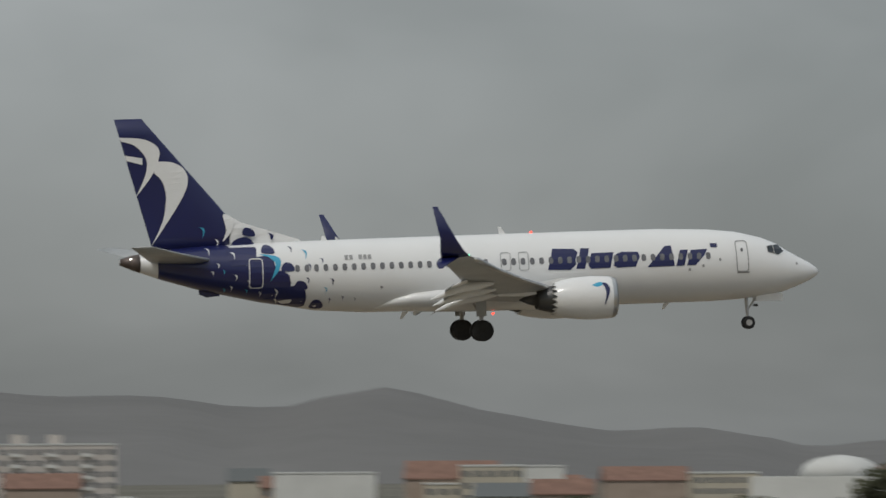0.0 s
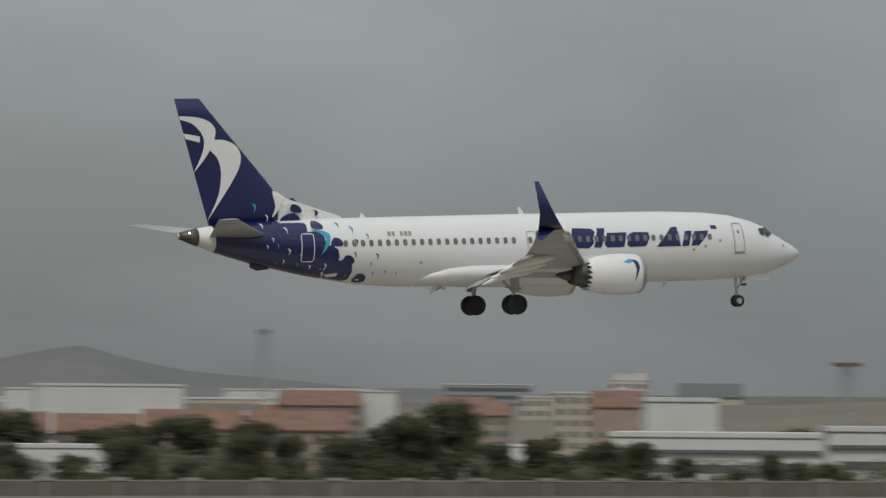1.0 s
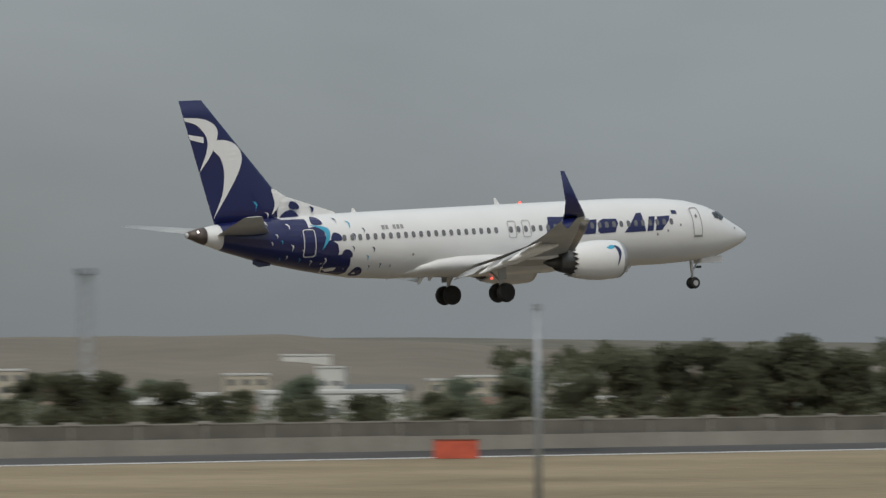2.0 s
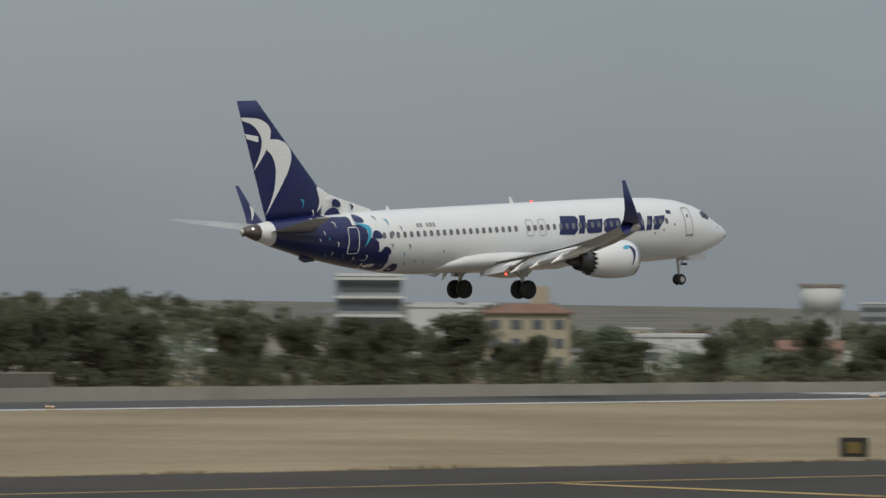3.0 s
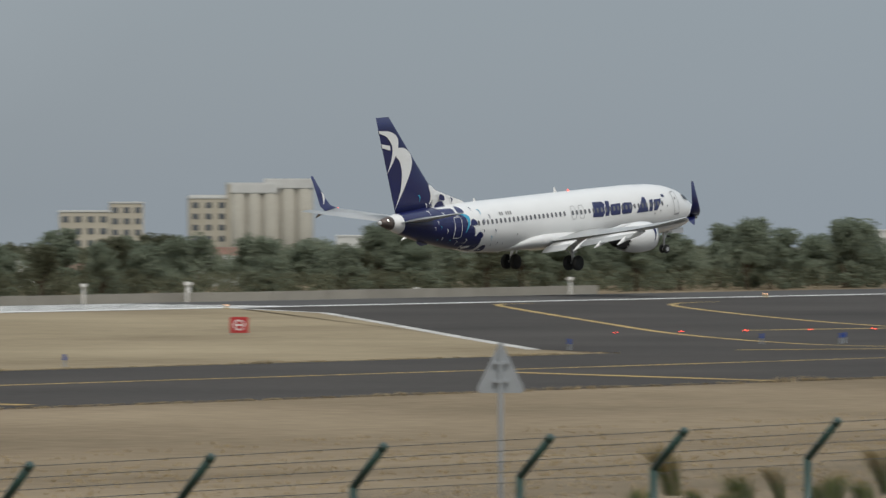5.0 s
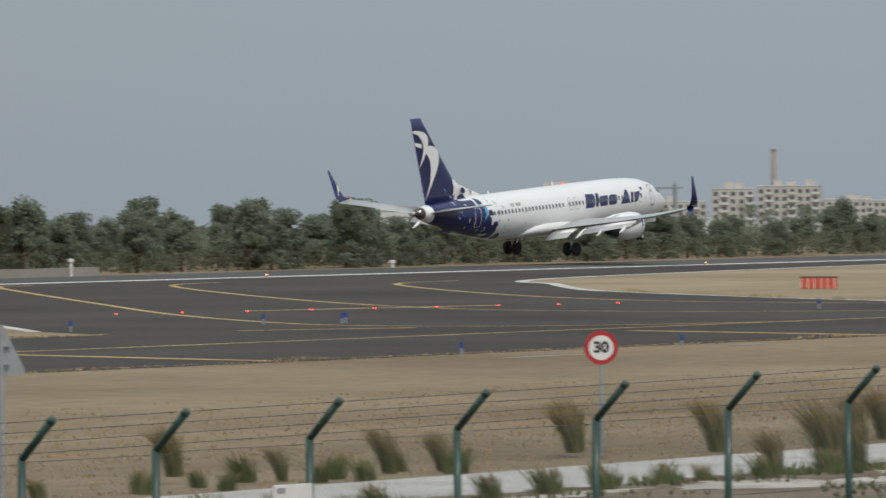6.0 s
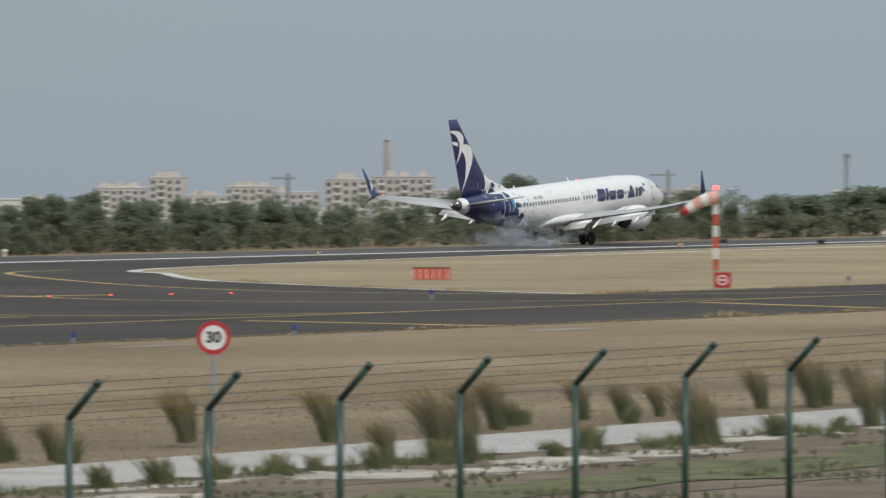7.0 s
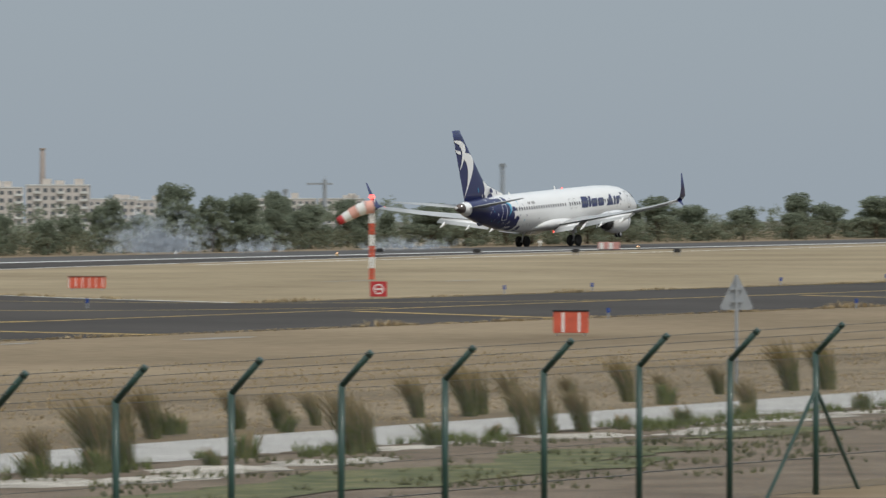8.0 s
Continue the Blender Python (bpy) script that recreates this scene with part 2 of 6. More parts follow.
def plain_fall(x, y):
    """The plain falls away behind the city, shaped to fit the camera's view."""
    r, az = math.hypot(x, y), math.degrees(math.atan2(x, max(y, 1)))
    return 0.0085 * max(0.0, r - 2650) * min(1.0, max(0.0, (az - 40) / 8))


def build_ground():
    bm = bmesh.new()
    ys = [-400, -60, 20, 60, 68, 76, 84, 92, 100, 108, 118, 150, 200, 260, 300, 310, 320, 328, 400, 520, 700, 900, 1200, 1500, 1750, 2000, 2400, 2800, 3200, 4000, 4900]
    xs = [-1500, -300, -50, 0, 50, 100, 150, 200, 300, 400, 600, 900, 1200, 1500, 1800, 2100, 2400, 2700, 3000, 3500, 4200, 4900]
    grid = [[bm.verts.new((x, y, ground_height(y) - plain_fall(x, y) + city_rise(x, y))) for x in xs] for y in ys]
    for a, b in zip(grid, grid[1:]):
        for i in range(len(xs) - 1):
            bm.faces.new((a[i], a[i + 1], b[i + 1], b[i]))
    for f in bm.faces:
        f.material_index = 1 if f.calc_center_median().y > 420 else 0
    tagged(obj("ground", bm, (DRY, FARLAND)), "dry straw-coloured airfield grass reaching to the horizon", "ground", kind="structure")


build_ground()


def near_edge(x):
    return 154.4 - 0.034 * (x - 145)


def far_edge(x):
    return 189.6 - 0.038 * (x - 150)


def centre(x):
    return 174.6 - 0.040 * (x - 150) if x < 260 else 170.2 - 0.028 * (x - 260)


tagged(obj("runway", flat([(-900, 281.5), (2600, 281.5), (2600, 299.9), (-900, 299.9)], 0.008), RUNWAYTAR), "long dark asphalt runway with pale worn edge line", "runway", kind="structure")
tagged(obj("taxiway", flat([(-300, near_edge(-300)), (1100, near_edge(1100)), (1100, far_edge(1100)), (-300, far_edge(-300))], 0.008), ASPHALT), "dark asphalt taxiway beside the runway", "taxiway", kind="structure")
EXIT_LEFT = [(240, 185.5), (243.5, 193.5), (262, 213), (290, 242), (312, 265), (322, 282)]
EXIT_RIGHT = [(640, 281.8), (540, 276.5), (448, 268), (400, 260.5), (380, 256), (369, 250.5), (364.5, 245), (353, 236), (342, 226), (329, 207.5), (321, 194), (316, 182.5)]
tagged(obj("taxiway_exit", flat(EXIT_LEFT + EXIT_RIGHT, 0.013), ASPHALT), "wide dark asphalt exit between taxiway and runway", "taxiway", kind="structure")


tagged(obj("grass_island", flat([(-300, far_edge(-300) + 0.2), (239, far_edge(239) + 0.2)] + EXIT_LEFT[1:] + [(322, 281.3), (-300, 281.3)], 0.005), ISLAND), "straw-coloured dry grass between taxiway and runway", "grass", kind="structure")
tagged(obj("grass_island", flat(EXIT_RIGHT[::-1][:-1] + [(640, 281.3), (1100, 281.3), (1100, far_edge(1100) + 0.2), (317, far_edge(317) + 0.2)], 0.005), ISLAND), "straw-coloured dry grass island beside the exit", "grass", kind="structure")


def line(name, pts, width, z, material, label):
    tagged(obj(name, strip(pts, width, z), material), label, "road marking", kind="structure")


line("runway_edge_line", [(-900, 282.9), (2600, 282.9)], 2.0, 0.014, MARKWHITE, "worn white line along the runway edge")
line("taxiway_centre_line", [(x, centre(x)) for x in range(-280, 1080, 40)], 0.5, 0.018, YELLOW, "yellow taxiway centre line")
line("exit_edge_line", smoothed(EXIT_RIGHT[1:], 4, False), 0.95, 0.018, WORN, "pale kerb line round the grass island")
line("exit_edge_line", [(p[0] - 0.3, p[1]) for p in EXIT_LEFT[1:]], 0.7, 0.018, WORN, "pale line at the asphalt's edge")
for pts in ([(348, 277), (343, 276), (330.5, 264.4), (299.1, 233.3), (275.8, 209.7), (261.7, 191.9), (259, 183), (263, 175), (276, 168.5)],
            [(362, 271.5), (352.5, 268.2), (338.7, 256.1), (313.6, 229.9), (297.8, 210.4), (291, 196), (295, 180), (312, 169)],
            [(372, 258), (360, 254.8), (338.2, 234.4), (321.4, 214.6), (314, 198), (318, 180), (338, 167)]):
    line("lead_off_line", smoothed(pts, 5, False), 0.5, 0.021, YELLOW, "curved yellow lead-off line on the asphalt")
line("holding_line", [(285, 212.0), (302.2, 206.8)], 1.0, 0.022, YELLOW, "broad yellow holding line")
line("holding_line", [(248.4, 185.1), (256.2, 180.2)], 0.8, 0.022, YELLOW, "worn yellow holding line")
for a, b in (((167.8, 171.8), (167.2, 156)), ((211.3, 170.4), (207.9, 153.2)), ((255, 166.8), (252, 150.5)), ((146, 173.6), (146.5, 157.5)), ((300, 167.2), (291, 150)), ((352, 165.2), (345, 149))):
    line("taxiway_side_line", [a, b], 1.0, 0.022, YELLOW, "yellow line slanting across the taxiway")
line("field_line", [(446, 263), (620, 273)], 0.8, 0.012, MARKWHITE, "pale strip in the dry grass")
for i in range(6):
    line("threshold_bar", [(98, 284.6 + 2.6 * i), (139, 284.6 + 2.6 * i)], 1.6, 0.016, MARKWHITE, "white threshold bar on the runway")
    line("touchdown_bar", [(270, 284.6 + 2.6 * i), (330, 284.6 + 2.6 * i)], 1.6, 0.016, MARKWHITE, "white touchdown zone bar on the runway")



def barrier_top(x):
    return float(np.interp(x, [170, 300], [0.28, -0.06]))


bm = bmesh.new()
for i in range(98):
    x = -260 + i * 7.0
    box(bm, x, x + 6.96, 332, 332.35, -1.05, barrier_top(x) + 0.02 * math.sin(i * 1.7))
tagged(obj("barrier_wall", bm, BARRIER), "low weathered concrete barrier beyond the runway", "wall", kind="structure")
tagged(obj("service_path", flat([(20, 61.6), (420, 61.6), (420, 66.2), (20, 66.2)], 2.012), CONCRETE), "pale concrete service path behind the fence", "path", kind="structure")


# ---- airliner ----
# x forward, y to the left wing, z up from the main wheels' lowest point
HULL = [(19.2, 3.19, 3.11, 0.04), (19.05, 3.40, 2.93, 0.24), (18.7, 3.66, 2.72, 0.48), (18.2, 3.93, 2.50, 0.74), (17.3, 4.44, 2.18, 1.10), (16.85, 4.76, 2.06, 1.26), (16.0, 5.11, 1.92, 1.48),
        (14.6, 5.46, 1.80, 1.71), (13.0, 5.63, 1.74, 1.83), (10.3, 5.73, 1.73, 1.88), (6, 5.73, 1.72, 1.88), (2, 5.72, 1.71, 1.88), (-2, 5.70, 1.71, 1.88), (-5.9, 5.68, 1.75, 1.88), (-8.5, 5.66, 1.93, 1.85),
        (-11.5, 5.62, 2.46, 1.66), (-14.5, 5.54, 3.14, 1.25), (-16.7, 5.38, 3.80, 0.85), (-18.2, 5.14, 4.36, 0.45), (-18.9, 4.96, 4.66, 0.20)]
HX = [h[0] for h in HULL][::-1]


def hull_at(x):
    return [float(np.interp(x, HX, [h[k] for h in HULL][::-1])) for k in (1, 2, 3)]


def hull_y(x, z):
    top, low, w = hull_at(x)
    u = max(-1.0, min(1.0, (z - (top + low) / 2) / ((top - low) / 2)))
    return w * math.sqrt(max(0.0, 1 - u * u))


def livery_material():
    """White hull with a navy tail; the edge is scalloped like feathers."""
    m = bpy.data.materials.new("hull_livery")
    m.use_nodes = True
    nt = m.node_tree
    b = nt.nodes["Principled BSDF"]
    b.inputs["Roughness"].default_value, b.inputs["Coat Weight"].default_value = 0.28, 0.4
    tc = nt.nodes.new("ShaderNodeTexCoord")
    s = nt.nodes.new("ShaderNodeSeparateXYZ")
    nt.links.new(tc.outputs["Object"], s.inputs[0])

    def op(kind, a, c):
        n = nt.nodes.new("ShaderNodeMath")
        n.operation = kind
        for i, v in enumerate((a, c)):
            if isinstance(v, (int, float)):
                n.inputs[i].default_value = v
            else:
                nt.links.new(v, n.inputs[i])
        return n.outputs[0]

    z = s.outputs["Z"]
    edge = op("MULTIPLY", z, -0.80)
    fore = op("LESS_THAN", s.outputs["X"], op("ADD", edge, -8.75))
    aft = op("GREATER_THAN", s.outputs["X"], op("ADD", op("MULTIPLY", z, -0.05), -16.72))
    n1 = nt.nodes.new("ShaderNodeTexNoise")
    n1.inputs["Scale"].default_value = 0.5
    nt.links.new(tc.outputs["Object"], n1.inputs["Vector"])
    base = nt.nodes.new("ShaderNodeMix")
    base.data_type = "RGBA"
    base.inputs["A"].default_value, base.inputs["B"].default_value = (0.74, 0.74, 0.73, 1), (0.81, 0.81, 0.80, 1)
    nt.links.new(n1.outputs["Fac"], base.inputs["Factor"])
    mix = nt.nodes.new("ShaderNodeMix")
    mix.data_type = "RGBA"
    nt.links.new(op("MULTIPLY", fore, aft), mix.inputs["Factor"])
    nt.links.new(base.outputs["Result"], mix.inputs["A"])
    mix.inputs["B"].default_value = (0.008, 0.012, 0.082, 1)
    nt.links.new(mix.outputs["Result"], b.inputs["Base Color"])
    return m


LIVERY = livery_material()


def cut_poly(pts, step=0.3):
    """A filled outline in (x, z), cut into strips so that it can bend with the hull."""
    bm = bmesh.new()
    vs = [bm.verts.new((p[0], 0, p[1])) for p in pts]
    es = [bm.edges.new((vs[i], vs[(i + 1) % len(vs)])) for i in range(len(vs))]
    bmesh.ops.triangle_fill(bm, edges=es, use_beauty=True)
    zs, xs = [p[1] for p in pts], [p[0] for p in pts]
    for axis, lo, hi in ((2, min(zs), max(zs)), (0, min(xs), max(xs))):
        k = step if axis == 2 else step * 3
        c = lo + k
        while c < hi:
            co, no = [0, 0, 0], [0, 0, 0]
            co[axis], no[axis] = c, 1
            bmesh.ops.bisect_plane(bm, geom=bm.verts[:] + bm.edges[:] + bm.faces[:], plane_co=co, plane_no=no)
            c += k
    return bm


def hull_decal(name, pts, side, material, parent, off=0.012, label=""):
    bm = cut_poly(pts)
    for v in bm.verts:
        top, low, w = hull_at(v.co.x)
        v.co.z = min(max(v.co.z, low + 0.05), top - 0.02)
        mid, half_h, y = (top + low) / 2, (top - low) / 2, hull_y(v.co.x, v.co.z)
        n = Vector((0, y / w ** 2, (v.co.z - mid) / half_h ** 2)).normalized() * (off + 0.012)
        v.co.y, v.co.z = side * (y + n.y), v.co.z + n.z
    bmesh.ops.recalc_face_normals(bm, faces=bm.faces)
    if bm.faces and sum(f.normal.y for f in bm.faces) * side < 0:
        bmesh.ops.reverse_faces(bm, faces=bm.faces)
    return part(name, bm, material, parent, label)


def fin_decal(name, pts, side, material, parent, thick):
    bm = cut_poly(pts, 0.3)
    for v in bm.verts:
        v.co.y = side * (thick(v.co.x, v.co.z) + 0.035)
    bmesh.ops.recalc_face_normals(bm, faces=bm.faces)
    return part(name, bm, material, parent)


def foil(bm, stations, n=14):
    """Skin of a wing through stations (leading point, chord, thickness, along-axis): point, chord and thickness vectors."""
    prof = []
    for i in range(n):
        u = 0.5 * (1 - math.cos(math.pi * i / (n - 1)))
        prof.append((u, 5 * (0.2969 * math.sqrt(u) - 0.126 * u - 0.3516 * u * u + 0.2843 * u ** 3 - 0.1036 * u ** 4)))
    loop = [(u, t) for u, t in prof] + [(u, -t * 0.7) for u, t in prof[-2:0:-1]]
    secs = []
    for le, chord, thick in stations:
        le, chord, thick = Vector(le), Vector(chord), Vector(thick)
        secs.append([le + chord * u + thick * t for u, t in loop])
    return rings(bm, secs)


def rounded(x0, x1, z0, z1, r, lean=0.0, n=3):
    pts = []
    for cx, cz, a0 in ((x1 - r, z1 - r, 0), (x0 + r, z1 - r, 90), (x0 + r, z0 + r, 180), (x1 - r, z0 + r, 270)):
        for k in range(n + 1):
            a = radians(a0 + 90 * k / n)
            pts.append((cx + r * math.cos(a) + lean * (cz + r * math.sin(a) - z0), cz + r * math.sin(a)))
    return pts


def frame_decal(name, x0, x1, z0, z1, r, side, parent, material, width=0.06):
    """The outline of a door: four bent strips in one ring."""
    outer, inner = rounded(x0, x1, z0, z1, r), rounded(x0 + width, x1 - width, z0 + width, z1 - width, max(r - width, 0.02))
    bm = bmesh.new()
    o = [bm.verts.new((p[0], 0, p[1])) for p in outer]
    i = [bm.verts.new((p[0], 0, p[1])) for p in inner]
    for k in range(len(o)):
        bm.faces.new((o[k], o[(k + 1) % len(o)], i[(k + 1) % len(o)], i[k]))
    c = z0 + 0.25
    while c < z1:
        bmesh.ops.bisect_plane(bm, geom=bm.verts[:] + bm.edges[:] + bm.faces[:], plane_co=(0, 0, c), plane_no=(0, 0, 1))
        c += 0.25
    for v in bm.verts:
        v.co.y = side * (hull_y(v.co.x, v.co.z) + 0.045)
    bmesh.ops.recalc_face_normals(bm, faces=bm.faces)
    return part(name, bm, material, parent)


def tick(x, z, s, a):
    """A small swallow mark: two curved strokes that meet."""
    pts = [(0, 0.5), (0.55, 0.35), (0.75, 0.0), (0.45, -0.9), (0.5, -0.05), (0.3, 0.22)]
    c, n = math.cos(a), math.sin(a)
    return [(x + s * (p[0] * c - p[1] * n), z + s * (p[0] * n + p[1] * c)) for p in pts]


def crescent(outer, inner):
    """A sickle between two curves that share their ends or nearly."""
    a, b = smoothed(outer, 5, False) + [outer[-1]], smoothed(inner, 5, False)[1:]
    if (Vector(outer[0]) - Vector(inner[0])).length > 0.05:
        b = [inner[0]] + b
    return a + b[::-1]


def build_airliner():
    plane = tagged(new("airliner"), "white twin-engine passenger jet with navy tail, gear and flaps down", "airplane")
    bm = bmesh.new()
    secs = []
    xs = sorted({*HX, *[x + 0.0 for x in np.arange(-18, 13, 1.0)], 15.3, 16.4, 17.8}, reverse=True)
    for x in xs:
        top, low, w = hull_at(x)
        secs.append([(x, w * math.sin(2 * math.pi * i / 40), (top + low) / 2 + (top - low) / 2 * math.cos(2 * math.pi * i / 40)) for i in range(40)])
    rings(bm, secs)
    hull = part("fuselage", bm, LIVERY, plane, "white fuselage with scalloped navy rear", True)
    # tail cone
    bm = bmesh.new()
    secs = []
    for x in (-17.85, -18.2, -18.55, -18.9):
        top, low, w = hull_at(x)
        secs.append([(x, (w + 0.02) * math.sin(2 * math.pi * i / 24), (top + low) / 2 + ((top - low) / 2 + 0.02) * math.cos(2 * math.pi * i / 24)) for i in range(24)])
    secs.append([(-18.86, 0.12 * math.sin(2 * math.pi * i / 24), 4.81 + 0.1 * math.cos(2 * math.pi * i / 24)) for i in range(24)])
    rings(bm, secs)
    part("tail_cone", bm, BURNT, plane, "dark metal exhaust cone", True)
    # belly fairing
    bm = bmesh.new()
    rings(bm, [[(x, w * math.sin(2 * math.pi * i / 24), z + h * math.cos(2 * math.pi * i / 24)) for i in range(24)] for x, w, z, h in ((6.2, 0.6, 2.1, 0.3), (5, 1.6, 2.15, 0.55), (3, 1.88, 2.3, 0.70), (0, 1.95, 2.42, 0.82), (-2, 1.92, 2.45, 0.80), (-3.4, 1.80, 2.4, 0.68), (-4.4, 1.5, 2.28, 0.50), (-5.4, 0.9, 2.05, 0.25))])
    part("belly_fairing", bm, WHITE, plane, "", True)

    # windows, doors
    for side in (-1, 1):
        x = -9.63
        while x < 13.0:
            if not (1.0 < x < 1.1):
                hull_decal("cabin_window", rounded(x - 0.125, x + 0.125, 4.02, 4.38, 0.1, 0, 2), side, CABINWIN, hull, 0.016)
            x += 0.508
        for x0, x1, z0, z1 in ((14.28, 14.98, 3.28, 4.98), (-12.2, -11.45, 3.2, 4.8)):
            frame_decal("door", x0, x1, z0, z1, 0.16, side, hull, PANEL if x0 > 0 else SIGNWHITE, 0.05)
        for x0 in (1.35, 2.33):
            frame_decal("exit_hatch", x0, x0 + 0.55, 3.72, 4.72, 0.12, side, hull, PANEL, 0.035)
        hull_decal("door_window", rounded(14.56, 14.7, 4.35, 4.55, 0.06, 0, 2), side, CABINWIN, hull, 0.018)
        hull_decal("door_sill", [(14.3, 3.22), (15.0, 3.22), (15.0, 3.3), (14.3, 3.3)], side, PANEL, hull, 0.02)
        # flight deck panes
        for pts in ([(16.15, 4.30), (16.13, 4.60), (16.50, 4.64), (16.48, 4.22)], [(16.53, 4.21), (16.54, 4.64), (16.84, 4.66), (17.12, 4.30), (16.75, 4.12)]):
            hull_decal("cockpit_window", pts, side, GLASS, hull, 0.035)
        # airline title as plain slanted solid shapes
        for pts in ([(3.91, 3.71), (4.22, 4.82), (5.39, 4.78), (5.58, 4.59), (5.42, 4.21), (5.46, 3.96), (5.14, 3.67)], [(5.45, 3.72), (5.76, 4.8), (6.23, 4.79), (5.92, 3.71)], [(6.11, 3.88), (6.31, 4.52), (7.53, 4.54), (7.31, 3.72), (6.26, 3.7)],
                    [(7.5, 3.84), (7.67, 4.44), (7.99, 4.55), (8.88, 4.52), (8.95, 4.25), (8.7, 3.74), (7.68, 3.71)], [(9.35, 3.69), (10.35, 4.78), (10.72, 4.8), (10.84, 3.71)], [(10.93, 3.7), (11.19, 4.55), (11.63, 4.56), (11.37, 3.72)], [(11.53, 3.72), (11.78, 4.53), (12.69, 4.56), (12.56, 4.29), (12.0, 3.73)]):
            hull_decal("title_shape", pts, side, BLUE, hull, 0.011)
        hull_decal("flag_mark", [(12.9, 4.65), (13.28, 4.63), (13.26, 4.84), (12.88, 4.86)], side, BLUE, hull)
        # registration as plain bars
        for k in range(6):
            if k != 2:
                hull_decal("registration_bar", [(-7.05 + 0.25 * k, 4.58), (-6.87 + 0.25 * k, 4.58), (-6.87 + 0.25 * k, 4.82), (-7.05 + 0.25 * k, 4.82)], side, PANEL, hull)
        # feathers in front of the navy tail: lobes, and a small block before each
        for cx, cz in ((-11.70, 5.05), (-10.78, 4.05), (-9.99, 3.25), (-9.14, 2.44)):
            pts = [(cx - 0.95, cz + 0.82), (cx - 0.42, cz + 0.87), (cx - 0.08, cz + 0.60), (cx, cz + 0.20), (cx - 0.06, cz - 0.20), (cx - 0.30, cz - 0.60), (cx - 1.4, cz - 0.62), (cx - 1.6, cz + 0.3)]
            if cz < 2.6:
                pts = [(px, max(pz, 2.02)) for px, pz in pts]
            hull_decal("feather_mark", pts, side, BLUE, hull, 0.013)
        for cx, cz in ((-11.30, 5.16), (-10.32, 4.20), (-9.65, 3.22), (-8.76, 2.20)):
            hull_decal("feather_mark", smoothed([(cx - 0.16, cz - 0.09), (cx, cz + 0.30), (cx + 0.34, cz + 0.28), (cx + 0.53, cz + 0.06), (cx + 0.46, cz - 0.14)], 3), side, BLUE, hull, 0.013)
        hull_decal("feather_mark", crescent([(-11.64, 5.0), (-11.02, 4.95), (-10.55, 4.78), (-10.5, 4.45), (-10.67, 4.04), (-11.07, 3.57)], [(-11.64, 5.0), (-11.12, 4.83), (-10.82, 4.58), (-10.78, 4.34), (-10.88, 4.04), (-11.07, 3.57)]), side, CYAN, hull, 0.02)
        for x, z, s, a in ((-14.4, 5.25, 0.28, 0.1), (-13.1, 5.0, 0.3, 0.2), (-13.9, 4.5, 0.22, 0), (-13.0, 3.85, 0.28, -0.1), (-14.2, 4.1, 0.2, 0), (-10.9, 3.0, 0.34, -0.2), (-12.3, 3.55, 0.22, 0), (-13.2, 3.3, 0.2, 0), (-11.7, 2.95, 0.22, 0)):
            hull_decal("swallow_mark", tick(x, z, s, a), side, WHITE, hull, 0.017)
        for x, z, s, a in ((-13.6, 4.15, 0.2, 0), (-13.55, 3.2, 0.18, 0), (-9.3, 5.0, 0.36, 0), (-8.25, 3.05, 0.26, 0), (-12.4, 3.1, 0.2, 0)):
            hull_decal("swallow_mark", tick(x, z, s, a), side, CYAN, hull, 0.017)
        for x, z, s, a in ((-10.0, 5.25, 0.26, 0), (-8.4, 4.6, 0.26, 0), (-9.1, 4.3, 0.3, 0), (-7.9, 3.5, 0.28, 0), (-7.3, 2.6, 0.2, 0), (-8.0, 2.5, 0.2, 0), (-6.6, 2.5, 0.14, 0), (-9.2, 3.6, 0.26, 0)):
            hull_decal("swallow_mark", tick(x, z, s, a), side, BLUE, hull, 0.017)
        for x, z in ((12.35, 3.6), (11.6, 3.42), (13.3, 3.9), (-5.2, 3.0), (17.75, 3.55)):
            hull_decal("access_panel", rounded(x, x + 0.14, z, z + 0.15, 0.05, 0, 2), side, PANEL, hull)

    # fin with its dorsal fillet
    def fin_x(z):
        return float(np.interp(z, [5.2, 5.76, 6.74, 7.26, 9.63, 12.40], [-8.6, -9.23, -12.32, -13.16, -15.17, -17.5])), float(np.interp(z, [5.2, 5.68, 12.40], [-17.05, -17.18, -18.97]))

    def half(x, z):
        le, te = fin_x(z)
        u = min(1.0, max(0.0, (le - x) / max(0.1, le - te)))
        c = le - te if z > 7.2 else 4.8
        return 0.10 * c * 5 * (0.2969 * math.sqrt(u) - 0.126 * u - 0.3516 * u * u + 0.2843 * u ** 3 - 0.1036 * u ** 4) * 0.5

    def fin_skin(z0, z1, split):
        bm = bmesh.new()
        secs = []
        for z in np.linspace(z0, z1, 9):
            le, te = fin_x(z)
            if split:
                le = min(le, -12.95)
            us = [0.5 * (1 - math.cos(math.pi * i / 13)) for i in range(14)]
            loop = [(le + (te - le) * u, half(le + (te - le) * u, z)) for u in us] + [(le + (te - le) * u, -half(le + (te - le) * u, z)) for u in us[-2:0:-1]]
            secs.append([(x, y, z) for x, y in loop])
        return rings(bm, secs)

    fin = part("fin", fin_skin(5.2, 12.4, True), BLUE, plane, "navy fin with white curved bird mark", True)
    bm = bmesh.new()
    rings(bm, [[(fin_x(z)[0], 0, z), (-12.9, max(0.05, half(-12.9, z)), z), (-12.98, 0, z), (-12.9, -max(0.05, half(-12.9, z)), z)] for z in (5.2, 5.76, 6.1, 6.45, 6.74, 7.0)])
    dorsal = part("dorsal_fin", bm, WHITE, plane)
